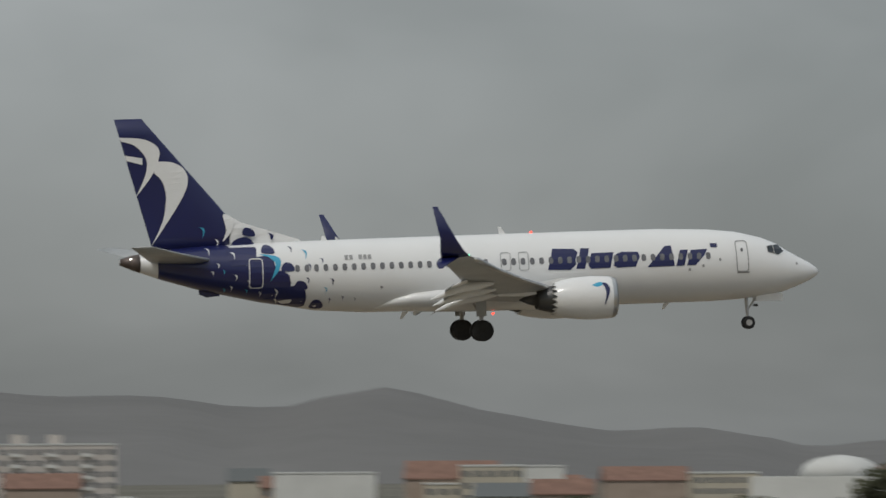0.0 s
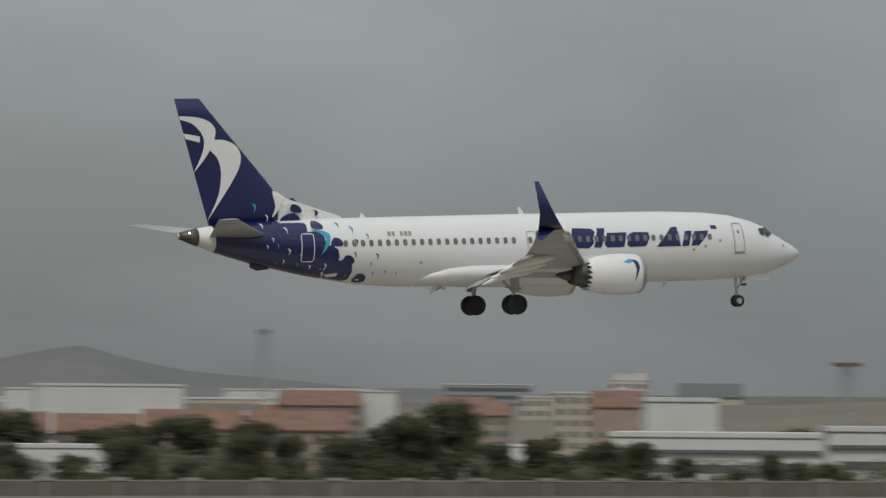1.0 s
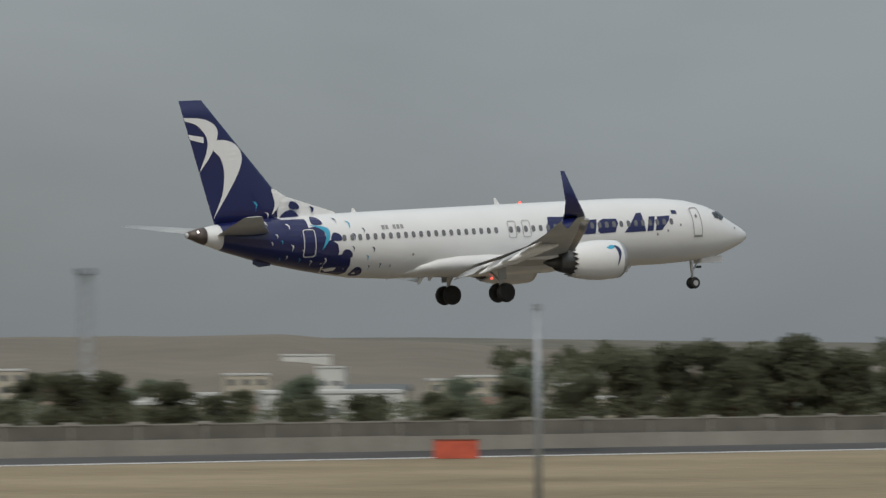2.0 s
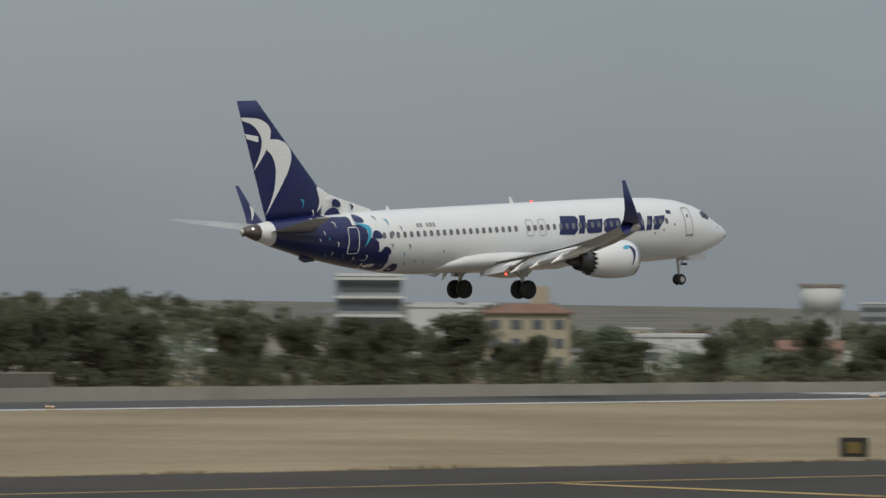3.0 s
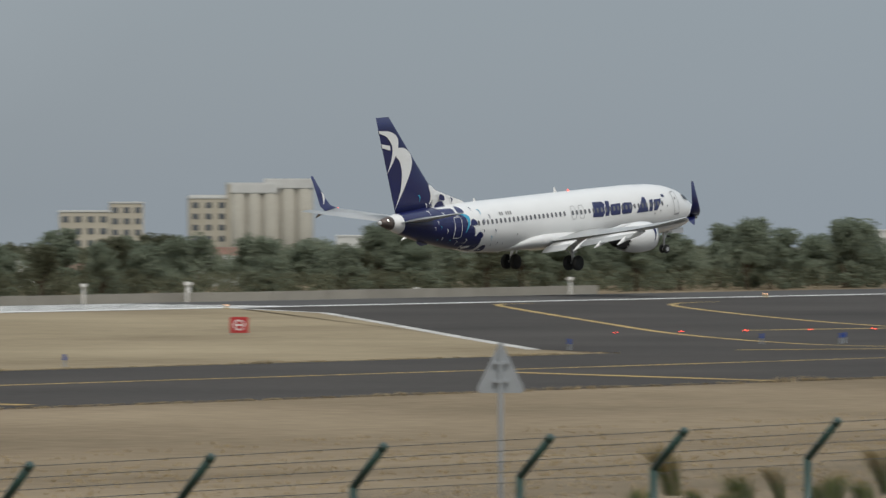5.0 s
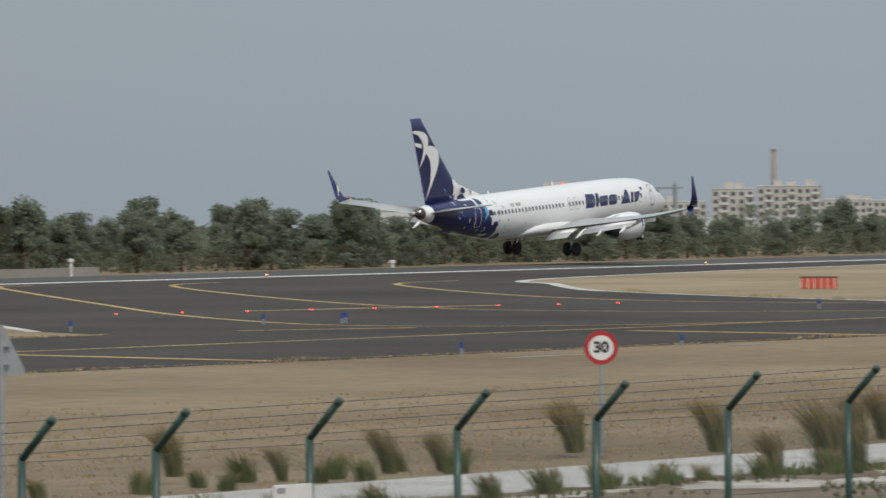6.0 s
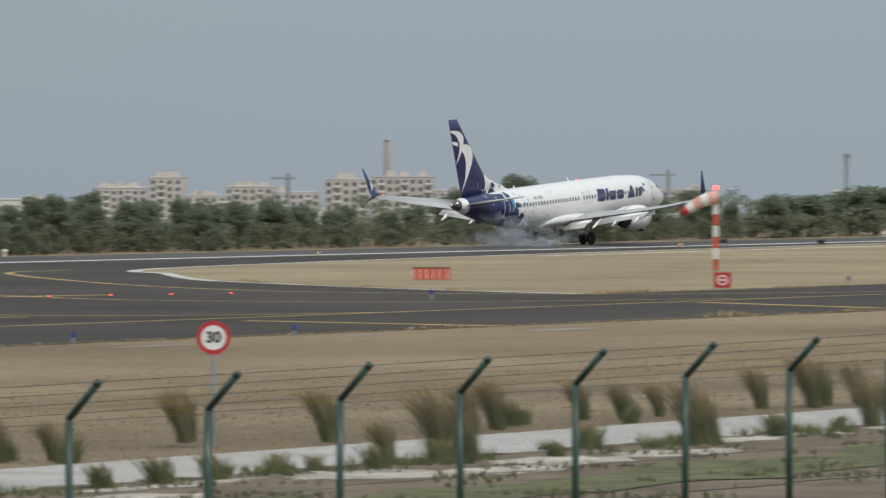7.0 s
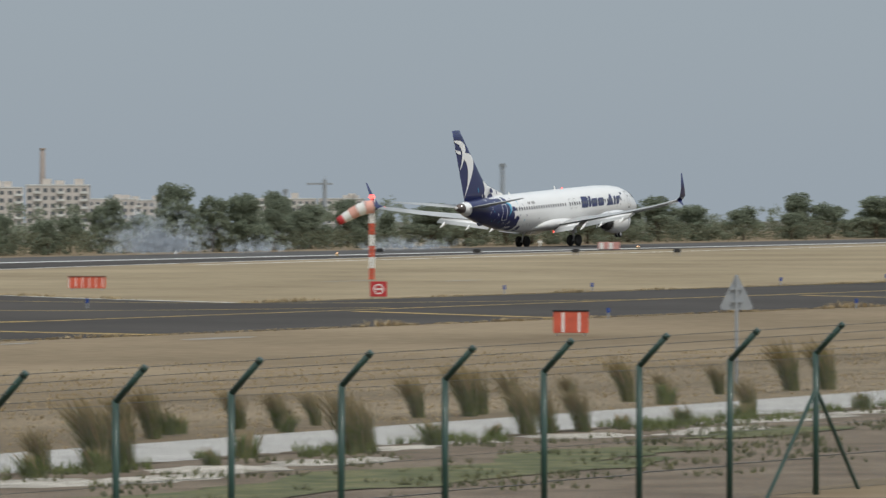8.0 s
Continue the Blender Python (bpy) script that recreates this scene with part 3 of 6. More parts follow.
    for side in (-1, 1):
        thick = half
        for outer, inner in (([(-18.72, 11.43), (-17.53, 11.33), (-16.78, 10.97), (-16.6, 10.4), (-17.06, 9.33), (-17.91, 8.27)], [(-18.64, 11.23), (-17.95, 11.0), (-17.45, 10.5), (-17.28, 10.0), (-17.42, 9.3), (-17.91, 8.27)]),
                             ([(-16.84, 10.11), (-16.02, 10.06), (-15.4, 9.76), (-15.12, 9.21), (-15.28, 8.47), (-15.91, 7.4), (-17.15, 5.62)], [(-16.92, 9.49), (-16.55, 9.12), (-16.36, 8.6), (-16.33, 8.0), (-16.52, 6.95), (-17.15, 5.62)])):
            fin_decal("bird_mark", crescent(outer, inner), side, WHITE, fin, thick)
        fin_decal("bird_mark", [(-18.47, 10.47), (-17.52, 10.3), (-17.52, 9.95), (-18.36, 10.18)], side, WHITE, fin, thick)
        for pts in ([(-13.3, 7.2), (-12.75, 6.95), (-12.85, 6.3), (-13.35, 5.75), (-13.15, 6.35)],):
            fin_decal("bird_mark", smoothed(pts, 4), side, WHITE, fin, thick)
        for pts in ([(-12.29, 6.08), (-12.2, 6.44), (-11.86, 6.40), (-11.62, 6.18), (-11.69, 5.97)], [(-12.9, 5.55), (-12.62, 5.86), (-12.08, 5.95), (-11.74, 5.68), (-11.8, 5.5)], [(-10.9, 6.15), (-10.6, 6.0), (-10.75, 5.75), (-10.8, 5.98)]):
            bm = cut_poly(smoothed(pts, 3), 5)
            for v in bm.verts:
                v.co.y = side * (0.24 * (1 - (v.co.x + 12.9) / 4) + 0.05)
            part("feather_mark", bm, BLUE, dorsal)
        fin_decal("swallow_mark", tick(-14.6, 6.35, 0.42, 0), side, CYAN, fin, thick)
        fin_decal("swallow_mark", tick(-13.8, 5.75, 0.3, 0), side, WHITE, fin, thick)

    # wings, flaps, winglets, engines, gear, stabiliser
    for side in (-1, 1):
        name = "wing"
        bm = bmesh.new()
        st = []
        for y, le, te, z, th in ((1.0, 7.0, -1.2, 2.32, 1.0), (2.2, 5.6, -1.25, 2.38, 0.92), (4.8, 3.45, -1.3, 2.72, 0.62), (9.0, 1.2, -2.0, 3.22, 0.40), (13.0, -0.95, -3.25, 3.80, 0.28), (17.1, -3.15, -4.65, 4.55, 0.16)):
            st.append(((le, side * y, z + 0.05), (te - le, 0, -0.12), (0, 0, th)))
        foil(bm, st)
        wing = part("wing", bm, WINGGREY, plane, "grey metal wing", True)
        # slat along the leading edge
        bm = bmesh.new()
        foil(bm, [((x + 0.32, side * y, z - 0.06), (-0.62, 0, 0.14), (0, 0, 0.26)) for y, x, z in ((6.2, 2.7, 2.86), (10, 0.66, 3.33), (13.5, -1.22, 3.85), (16.4, -2.78, 4.4))], 8)
        part("slat", bm, METAL, wing, "polished leading edge slat", True)
        for a, b in (((2.0, -1.1, 2.18, 1.55), (4.25, -1.15, 2.46, 1.5)), ((5.5, -1.25, 2.62, 1.35), (10.9, -2.45, 3.32, 1.0))):
            for shift, drop, k in ((0.05, 0.0, 1.0), (-0.95, -0.26, 0.55)):
                bm = bmesh.new()
                foil(bm, [((x + 0.25 + shift * (c / 1.4), side * y, z + drop * (c / 1.4)), (-c * k * 0.9, 0, -c * k * (0.30 if k == 1 else 0.52)), (0.05, 0, 0.2 * k)) for y, x, z, c in (a, b)], 8)
                part("flap", bm, WHITE if k == 1 else WINGGREY, wing, "lowered trailing edge flap", True)
        for y in (5.2, 7.6, 10.2):
            x = -0.9 - 0.23 * (y - 4.8)
            z = 2.4 + 0.125 * (y - 4.8)
            bm = bmesh.new()
            rings(bm, [[(x + dx, side * y + r * math.sin(i * math.pi / 5), z + dz + 1.3 * r * math.cos(i * math.pi / 5)) for i in range(10)] for dx, r, dz in ((1.5, 0.05, 0.05), (0.7, 0.17, -0.05), (-0.2, 0.19, -0.15), (-1.1, 0.14, -0.42), (-1.9, 0.03, -0.72))])
            part("flap_track_fairing", bm, WHITE, wing, "", True)
        # split winglet
        bm = bmesh.new()
        foil(bm, [((-3.15, side * 17.05, 4.60), (-1.50, 0, -0.1), (0, -side * 0.03, 0.16)), ((-3.5, side * 17.45, 4.86), (-1.25, 0, -0.02), (0, -side * 0.10, 0.08)), ((-3.95, side * 17.65, 5.5), (-0.82, 0, 0), (0, -side * 0.12, 0.02)), ((-4.92, side * 17.93, 7.15), (-0.26, 0, 0), (0, -side * 0.04, 0))], 8)
        part("winglet", bm, BLUE, wing, "navy upturned winglet", True)
        bm = bmesh.new()
        foil(bm, [((-3.7, side * 17.15, 4.55), (-1.1, 0, -0.05), (0, 0, 0.14)), ((-4.25, side * 17.5, 4.28), (-0.72, 0, 0), (0, 0, 0.08)), ((-4.72, side * 17.82, 4.0), (-0.22, 0, 0), (0, 0, 0.03))], 8)
        part("winglet", bm, BLUE, wing, "navy lower winglet blade", True)
        for sgn in (1,):
            bm = cut_poly(smoothed([(-4.35, 5.9), (-4.1, 5.65), (-4.1, 5.35), (-4.35, 4.95), (-4.3, 5.4)], 3), 5)
            for v in bm.verts:
                v.co.y = side * (17.5 + (v.co.z - 4.86) * 0.19 - sgn * 0.075)
            part("bird_mark", bm, SIGNWHITE, wing)
        bm = bmesh.new()
        bmesh.ops.create_icosphere(bm, subdivisions=1, radius=0.07, matrix=Matrix.Translation((-3.2, side * 17.0, 4.62)))
        part("navigation_light", bm, GREENGLOW if side < 0 else REDGLOW, wing)

        # engine
        ey, ez = side * 4.83, 2.17

        def ring(x, r, n=36, dz=0.0):
            return [(x, ey + r * math.sin(2 * math.pi * i / n), ez + dz + r * math.cos(2 * math.pi * i / n)) for i in range(n)]

        bm = bmesh.new()
        secs = [ring(5.6, 0.84), ring(6.3, 0.86), ring(6.72, 0.92), ring(6.88, 1.0), ring(6.8, 1.07), ring(6.5, 1.12), ring(5.6, 1.16), ring(4.8, 1.12), ring(4.0, 1.0), ring(3.62, 0.90)]
        last = [(3.34 + 0.26 * abs(((i * 18 / 36) % 1.0) * 2 - 1), p[1], p[2]) for i, p in enumerate(ring(3.4, 0.84, 36))]
        rings(bm, secs + [last, ring(4.2, 0.82)], False)
        nac = part("nacelle", bm, WHITE, plane, "white engine nacelle with serrated rear edge", True)
        bm = bmesh.new()
        rings(bm, [ring(6.74, 0.925), ring(6.90, 1.0), ring(6.80, 1.078), ring(6.62, 1.108)], False)
        part("inlet_lip", bm, METAL, nac, "bare metal inlet lip", True)
        bm = bmesh.new()
        rings(bm, [ring(5.7, 0.86), ring(5.68, 0.3), ring(6.1, 0.02)])
        part("fan", bm, DARKMETAL, nac)
        bm = bmesh.new()
        rings(bm, [ring(4.2, 0.80), ring(3.4, 0.72), ring(2.75, 0.56), ring(2.6, 0.5), ring(2.9, 0.42), ring(2.2, 0.26), ring(1.72, 0.03)])
        part("exhaust_nozzle", bm, DARKMETAL, nac, "dark metal exhaust cone", True)
        bm = bmesh.new()
        rings(bm, [[(x, ey + w, z0), (x, ey - w, z0), (x, ey - w, z1), (x, ey + w, z1)] for x, w, z0, z1 in ((5.3, 0.05, 3.15, 3.32), (4.0, 0.22, 2.7, 3.25), (2.0, 0.24, 2.35, 2.95), (0.6, 0.06, 2.4, 2.7))])
        part("pylon", bm, WHITE, plane)
        for pts, mt in (([(6.05, 2.95), (6.3, 2.9), (6.42, 2.6), (6.3, 2.2), (6.1, 1.75), (6.2, 2.3), (6.15, 2.7)], BLUE), ([(5.75, 2.75), (6.05, 2.85), (6.0, 3.0), (5.7, 2.95), (5.5, 2.85)], CYAN)):
            bm = cut_poly(smoothed(pts, 3), 0.2)
            for v in bm.verts:
                v.co.y = ey + side * (math.sqrt(max(0.0, 1.15 ** 2 - (v.co.z - ez) ** 2)) + 0.012)
            part("swallow_mark", bm, mt, nac)

        # stabiliser
        bm = bmesh.new()
        foil(bm, [((-13.9, side * 0.7, 4.72), (-3.4, 0, 0.0), (0, 0, 0.42)), ((-15.9, side * 3.7, 5.10), (-2.3, 0, 0.0), (0, 0, 0.27)), ((-18.05, side * 7.17, 5.55), (-1.15, 0, 0.0), (0, 0, 0.12))])
        part("stabiliser", bm, WINGGREY, plane, "grey horizontal tailplane", True)

        # main gear
        gear = part("main_gear", rod(rod(rod(bmesh.new(), (0, side * 2.95, 0.6), (0.05, side * 2.75, 2.3), 0.11, 0.14, 12), (0, side * 2.45, 0.6), (0, side * 3.45, 0.6), 0.08), (0.02, side * 2.85, 1.25), (-0.2, side * 1.4, 2.2), 0.06), HUB, plane, "main landing gear leg")
        for dy in (-0.43, 0.43):
            bm = bmesh.new()
            R = 0.57
            rings(bm, [[(r * math.sin(2 * math.pi * i / 28), side * 2.95 + dy + w, 0.59 + r * math.cos(2 * math.pi * i / 28)) for i in range(28)] for r, w in ((0.30, -0.19), (0.46, -0.2), (0.55, -0.13), (R, 0), (0.55, 0.13), (0.46, 0.2), (0.30, 0.19))])
            wheel = part("wheel", bm, RUBBER, gear, "black double tyre", True)
        bm = bmesh.new()
        box(bm, -0.3, 0.25, side * 3.12 - 0.03, side * 3.12 + 0.03, 1.35, 2.2, 0.02)
        part("gear_door", bm, WINGGREY, gear)

    # nose gear
    gear = part("nose_gear", rod(rod(rod(bmesh.new(), (15.22, 0, 0.5), (15.12, 0, 2.1), 0.07, 0.10, 12), (15.22, -0.3, 0.5), (15.22, 0.3, 0.5), 0.05), (15.2, 0, 1.2), (15.75, 0, 1.95), 0.05), HUB, plane, "nose landing gear leg")
    for dy in (-0.19, 0.19):
        bm = bmesh.new()
        rings(bm, [[(15.22 + r * math.sin(2 * math.pi * i / 24), dy + w, 0.52 + r * math.cos(2 * math.pi * i / 24)) for i in range(24)] for r, w in ((0.2, -0.1), (0.3, -0.1), (0.35, 0), (0.3, 0.1), (0.2, 0.1))])
        wheel = part("wheel", bm, RUBBER, gear, "", True)
        bm = bmesh.new()
        rod(bm, (15.22, dy - 0.115, 0.52), (15.22, dy + 0.115, 0.52), 0.17, seg=16)
        part("hub", bm, HUB, gear)
    bm = bmesh.new()
    box(bm, 15.55, 15.75, -0.22, 0.22, 1.38, 1.52, 0.03)
    part("taxi_light", bm, DARKMETAL, gear)
    for side in (-1, 1):
        bm = bmesh.new()
        box(bm, 15.6, 17.1, side * 0.42 - 0.015, side * 0.42 + 0.015, 1.66, 2.06, 0.01)
        part("gear_door", bm, WHITE, plane)
    # aerials, beacons, tail skid
    for x, z, h, lean, down in ((2.0, 5.70, 0.40, -0.25, 1), (-7.7, 5.64, 0.26, -0.15, 1), (10.9, 1.74, 0.36, -0.3, -1), (-3.4, 1.72, 0.4, -0.35, -1), (-2.8, 1.72, 0.22, -0.2, -1)):
        bm = bmesh.new()
        rings(bm, [[(x, 0.03, z), (x - 0.34, 0, z), (x, -0.03, z)], [(x + lean, 0.01, z + down * h), (x + lean - 0.14, 0, z + down * h), (x + lean, -0.01, z + down * h)]])
        part("aerial", bm, WHITE, plane)
    for x, z in ((3.4, 5.75), (1.2, 1.45)):
        bm = bmesh.new()
        bmesh.ops.create_icosphere(bm, subdivisions=2, radius=0.08, matrix=Matrix.Translation((x, 0, z)))
        part("beacon", bm, REDGLOW, plane)
    bm = bmesh.new()
    rings(bm, [[(x, w, z), (x, -w, z), (x, -w, z + 0.4), (x, w, z + 0.4)] for x, w, z in ((-13.6, 0.04, 2.86), (-14.3, 0.08, 2.80), (-14.7, 0.05, 2.98))])
    part("tail_skid", bm, BLUE, plane)
    bm = bmesh.new()
    bmesh.ops.create_icosphere(bm, subdivisions=1, radius=0.06, matrix=Matrix.Translation((-18.35, -0.35, 4.95)))
    part("tail_light", bm, mat("tail_lamp", (0.9, 0.9, 0.9), 0.2, emit=(1, 1, 0.95, 4)), plane)
    return plane


airliner = build_airliner()


# ---- distance: hills ----
def ridge(name, dist, az0, az1, profile, base, material, label, rough, seed):
    """A hill range round the eye: a crest that rises from its foot, with a back slope."""
    bm = bmesh.new()
    cols = []
    rnd = random.Random(seed)
    n = 160
    for i in range(n + 1):
        az = az0 + (az1 - az0) * i / n
        top = float(np.interp(az, [p[0] for p in profile], [p[1] for p in profile]))
        c, s = math.cos(radians(az)), math.sin(radians(az))
        col = []
        for k in range(7):
            u = k / 6
            d = dist * (0.80 + 0.20 * u)
            wob = noise.noise((az * 1.3, u * 3.0, seed)) * rough * (1 if k else 0)
            z = base + (7.4 + math.tan(radians(top)) * dist - base) * (u ** 0.8) + wob * (0.35 if k == 6 else 1)
            col.append(bm.verts.new((d * s, d * c, z)))
        col.append(bm.verts.new((dist * 1.12 * s, dist * 1.12 * c, base)))
        cols.append(col)
    for a, b in zip(cols, cols[1:]):
        for k in range(7):
            bm.faces.new((a[k], b[k], b[k + 1], a[k + 1]))
    bmesh.ops.recalc_face_normals(bm, faces=bm.faces)
    tagged(obj(name, bm, material, smooth=True), label, "hill", kind="structure")


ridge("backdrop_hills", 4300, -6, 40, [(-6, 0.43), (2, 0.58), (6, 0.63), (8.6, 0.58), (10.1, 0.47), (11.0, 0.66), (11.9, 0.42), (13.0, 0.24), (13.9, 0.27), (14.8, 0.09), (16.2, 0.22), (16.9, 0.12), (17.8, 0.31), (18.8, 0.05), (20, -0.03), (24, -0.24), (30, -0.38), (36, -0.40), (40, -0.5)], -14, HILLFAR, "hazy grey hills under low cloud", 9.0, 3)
ridge("backdrop_slope", 1750, 17, 48, [(17, -0.40), (20, -0.25), (23, -0.22), (24.7, -0.17), (27, -0.10), (29, -0.10), (33, -0.33), (38, -0.58), (43, -0.66), (48, -0.8)], -13, HILLNEAR, "bare brown scrub slope", 2.2, 8)

# ---- distance: buildings ----
# wall colours are lightened and muted, with the distance haze painted into them
W_CREAM = mat("cream_wall", (0.46, 0.42, 0.34), 0.9, vary=0.08, scale=0.2, fine=2)
W_WHITE = mat("white_wall", (0.60, 0.60, 0.57), 0.9, vary=0.08, scale=0.2, fine=2)
W_GREY = mat("grey_wall", (0.30, 0.31, 0.32), 0.9, vary=0.08, scale=0.2, fine=2)
W_PINK = mat("hazed_render_wall", (0.52, 0.48, 0.44), 0.9, vary=0.1, scale=0.2, fine=2)
W_BRICK = mat("brick_wall", (0.34, 0.275, 0.225), 0.9, vary=0.14, scale=0.3, fine=2)
W_YELLOW = mat("ochre_wall", (0.42, 0.37, 0.27), 0.9, vary=0.1, scale=0.2, fine=2)
R_TILE = mat("tile_roof", (0.22, 0.135, 0.105), 0.9, vary=0.2, scale=0.5, fine=3)
R_FLAT = mat("pale_roof", (0.55, 0.55, 0.53), 0.8, vary=0.08, scale=0.2)
R_DARK = mat("dark_roof", (0.12, 0.13, 0.13), 0.8)
SILOWALL = mat("silo_concrete", (0.38, 0.36, 0.31), 0.9, vary=0.1, scale=0.1, fine=1)
PANE = mat("far_pane", (0.11, 0.12, 0.13), 0.25)

bm = box(bmesh.new(), -0.5, 0.5, -0.06, 0.3, 0, 1)
WIN = obj("window", bm, PANE)
WINMESH = WIN.data
bpy.data.objects.remove(WIN)
bm = box(bmesh.new(), -0.5, 0.5, -0.9, 0.0, 0, 1)
BAL = obj("balcony", bm, W_WHITE)
BALMESH = BAL.data
bpy.data.objects.remove(BAL)


def far_ground(x, y):
    return ground_height(y) + city_rise(x, y)


def gable(w, d, h, rise):
    bm = bmesh.new()
    rings(bm, [[(x, -0.4, h), (x, d / 2, h + rise), (x, d + 0.4, h), (x, d + 0.4, h - 0.25), (x, -0.4, h - 0.25)] for x in (-w / 2 - 0.3, w / 2 + 0.3)])
    return bm


LOOKS = {"apart": (W_PINK, R_FLAT, "haze-paled rendered apartment block with rows of windows", "apartment block"), "redroof": (W_BRICK, R_TILE, "low hall with a dull red roof", "building"), "white": (W_WHITE, R_FLAT, "low white building with flat roof", "building"),
         "domehall": (W_WHITE, R_FLAT, "white hall with a domed roof", "building"), "tank": (W_CREAM, R_FLAT, "pale storage tank with shallow dome", "tank"), "brick": (W_BRICK, R_TILE, "brown apartment terrace under a tiled roof", "apartment block"),
         "grey": (W_GREY, R_FLAT, "grey office block with window bands", "building"), "darkroof": (W_CREAM, R_DARK, "building with a dark roof", "building"), "cube": (W_WHITE, R_FLAT, "plain white cube-shaped hall", "building"), "hall": (W_WHITE, R_FLAT, "long white hangar with a dark band", "hangar"),
         "louvre": (W_GREY, R_FLAT, "grey tower with white floor slabs", "building"), "hotel": (W_YELLOW, R_TILE, "ochre building with dark red hipped roof", "building"), "drum": (W_WHITE, R_FLAT, "white drum water tower on legs", "water tower"), "silo": (SILOWALL, R_FLAT, "row of tall concrete grain silos", "silo"), "cream": (W_CREAM, R_FLAT, "cream-coloured flat-roofed factory building", "building")}


def far_building(kind, cx, cy, w, h, seed):
    rnd = random.Random(seed)
    wall, roof, label, cat = LOOKS[kind]
    if seed < 24:  # old town buildings heightened so that their tops fit the camera's view
        h += 0.0025 * math.hypot(cx + 17, cy + 39) - city_rise(cx, cy)
    az = math.degrees(math.atan2(cx, cy))
    ob = tagged(new("water_tower" if kind == "drum" else "silo" if kind == "silo" else "storage_tank" if kind == "tank" else "hangar" if kind == "hall" else "building"), label, cat, group="buildings beyond the airfield")
    ob.matrix_basis = pose(cx, cy, far_ground(cx, cy), 0, 0, -az + rnd.uniform(-6, 6))
    d = max(8.0, min(w * 0.7, 16.0))
    foot = 3.0
    if kind == "tank":
        bm = bmesh.new()
        r = w / 2
        rings(bm, [[(k * math.cos(i * math.pi / 16), r + k * math.sin(i * math.pi / 16), z) for i in range(32)] for k, z in ((r, -foot), (r, h * 0.78), (r * 1.02, h * 0.80), (r * 0.98, h * 0.82))])
        part("wall", bm, wall, ob, "", True)
        bm = bmesh.new()
        rings(bm, [[(k * r * math.cos(i * math.pi / 16), r + k * r * math.sin(i * math.pi / 16), z) for i in range(32)] for k, z in ((0.98, h * 0.82), (0.8, h * 0.92), (0.5, h * 0.98), (0.1, h))])
        part("roof", bm, roof, ob, "", True)
        return
    if kind == "silo":
        n = 3
        r = w / n / 2
        for row in range(2):
            for i in range(n):
                bm = rod(bmesh.new(), (-w / 2 + r + 2 * r * i, r + 2 * r * row, -foot), (-w / 2 + r + 2 * r * i, r + 2 * r * row, h * 0.9), r * 1.02, seg=20)
                part("cell", bm, wall, ob, "", True)
        bm = box(bmesh.new(), -w / 2, w / 2, 0.2, 4 * r - 0.2, h * 0.9, h, 0.2)
        part("roof_gallery", bm, roof, ob)
        return
    if kind == "drum":
        for i in range(6):
            a = i * math.pi / 3
            part("leg", rod(bmesh.new(), (w * 0.36 * math.cos(a), w / 2 + w * 0.36 * math.sin(a), -foot), (w * 0.36 * math.cos(a), w / 2 + w * 0.36 * math.sin(a), h * 0.72), 0.3), wall, ob)
        bm = rod(bmesh.new(), (0, w / 2, h * 0.70), (0, w / 2, h * 0.98), w / 2, w / 2 * 1.05, 24)
        part("drum", bm, wall, ob, "", True)
        part("roof", rod(bmesh.new(), (0, w / 2, h * 0.97), (0, w / 2, h), w / 2 * 1.1, seg=24), W_BRICK, ob)
        part("base", box(bmesh.new(), -w * 0.7, w * 0.7, 0, w, -foot, h * 0.3, 0.1), wall, ob)
        return
    top = h - (0.22 * h if kind in ("redroof", "brick", "hotel", "darkroof") else 0.0) - (0.2 * h if kind == "domehall" else 0)
    part("wall", box(bmesh.new(), -w / 2, w / 2, 0, d, -foot, top, 0.12), wall, ob)
    if kind in ("redroof", "brick", "darkroof"):
        part("roof", gable(w, d, top, h - top), roof, ob)
    elif kind == "hotel":
        bm = bmesh.new()
        rings(bm, [[(-w / 2 * k, d / 2 - d / 2 * k, z), (w / 2 * k, d / 2 - d / 2 * k, z), (w / 2 * k, d / 2 + d / 2 * k, z), (-w / 2 * k, d / 2 + d / 2 * k, z)] for k, z in ((1.12, top), (1.12, top + 0.2), (0.5, top + 1.4))])
        part("roof", bm, roof, ob)
        part("tower", box(bmesh.new(), 0.5, 3.0, d * 0.4, d * 0.7, top, h + 1.2, 0.1), wall, ob)
    elif kind == "domehall":
        bm = bmesh.new()
        rings(bm, [[(0.12 * w + k * w * 0.3 * math.cos(i * math.pi / 12), d / 2 + k * d * 0.45 * math.sin(i * math.pi / 12), z) for i in range(24)] for k, z in ((1, top), (0.85, top + 0.11 * h), (0.55, top + 0.17 * h), (0.1, h))])
        part("roof", bm, roof, ob, "", True)
    else:
        part("parapet", box(bmesh.new(), -w / 2 - 0.15, w / 2 + 0.15, -0.15, d + 0.15, top, top + 0.45, 0.05), roof, ob)
        if kind == "apart":
            for k in range(rnd.randint(1, 3)):
                x = rnd.uniform(-0.35, 0.35) * w
                part("stair_head", box(bmesh.new(), x - 1.5, x + 1.5, 2, 5, top + 0.4, top + rnd.uniform(1.6, 2.6), 0.05), wall, ob)
    floors = max(1, int((top + 1.0) / 2.6))
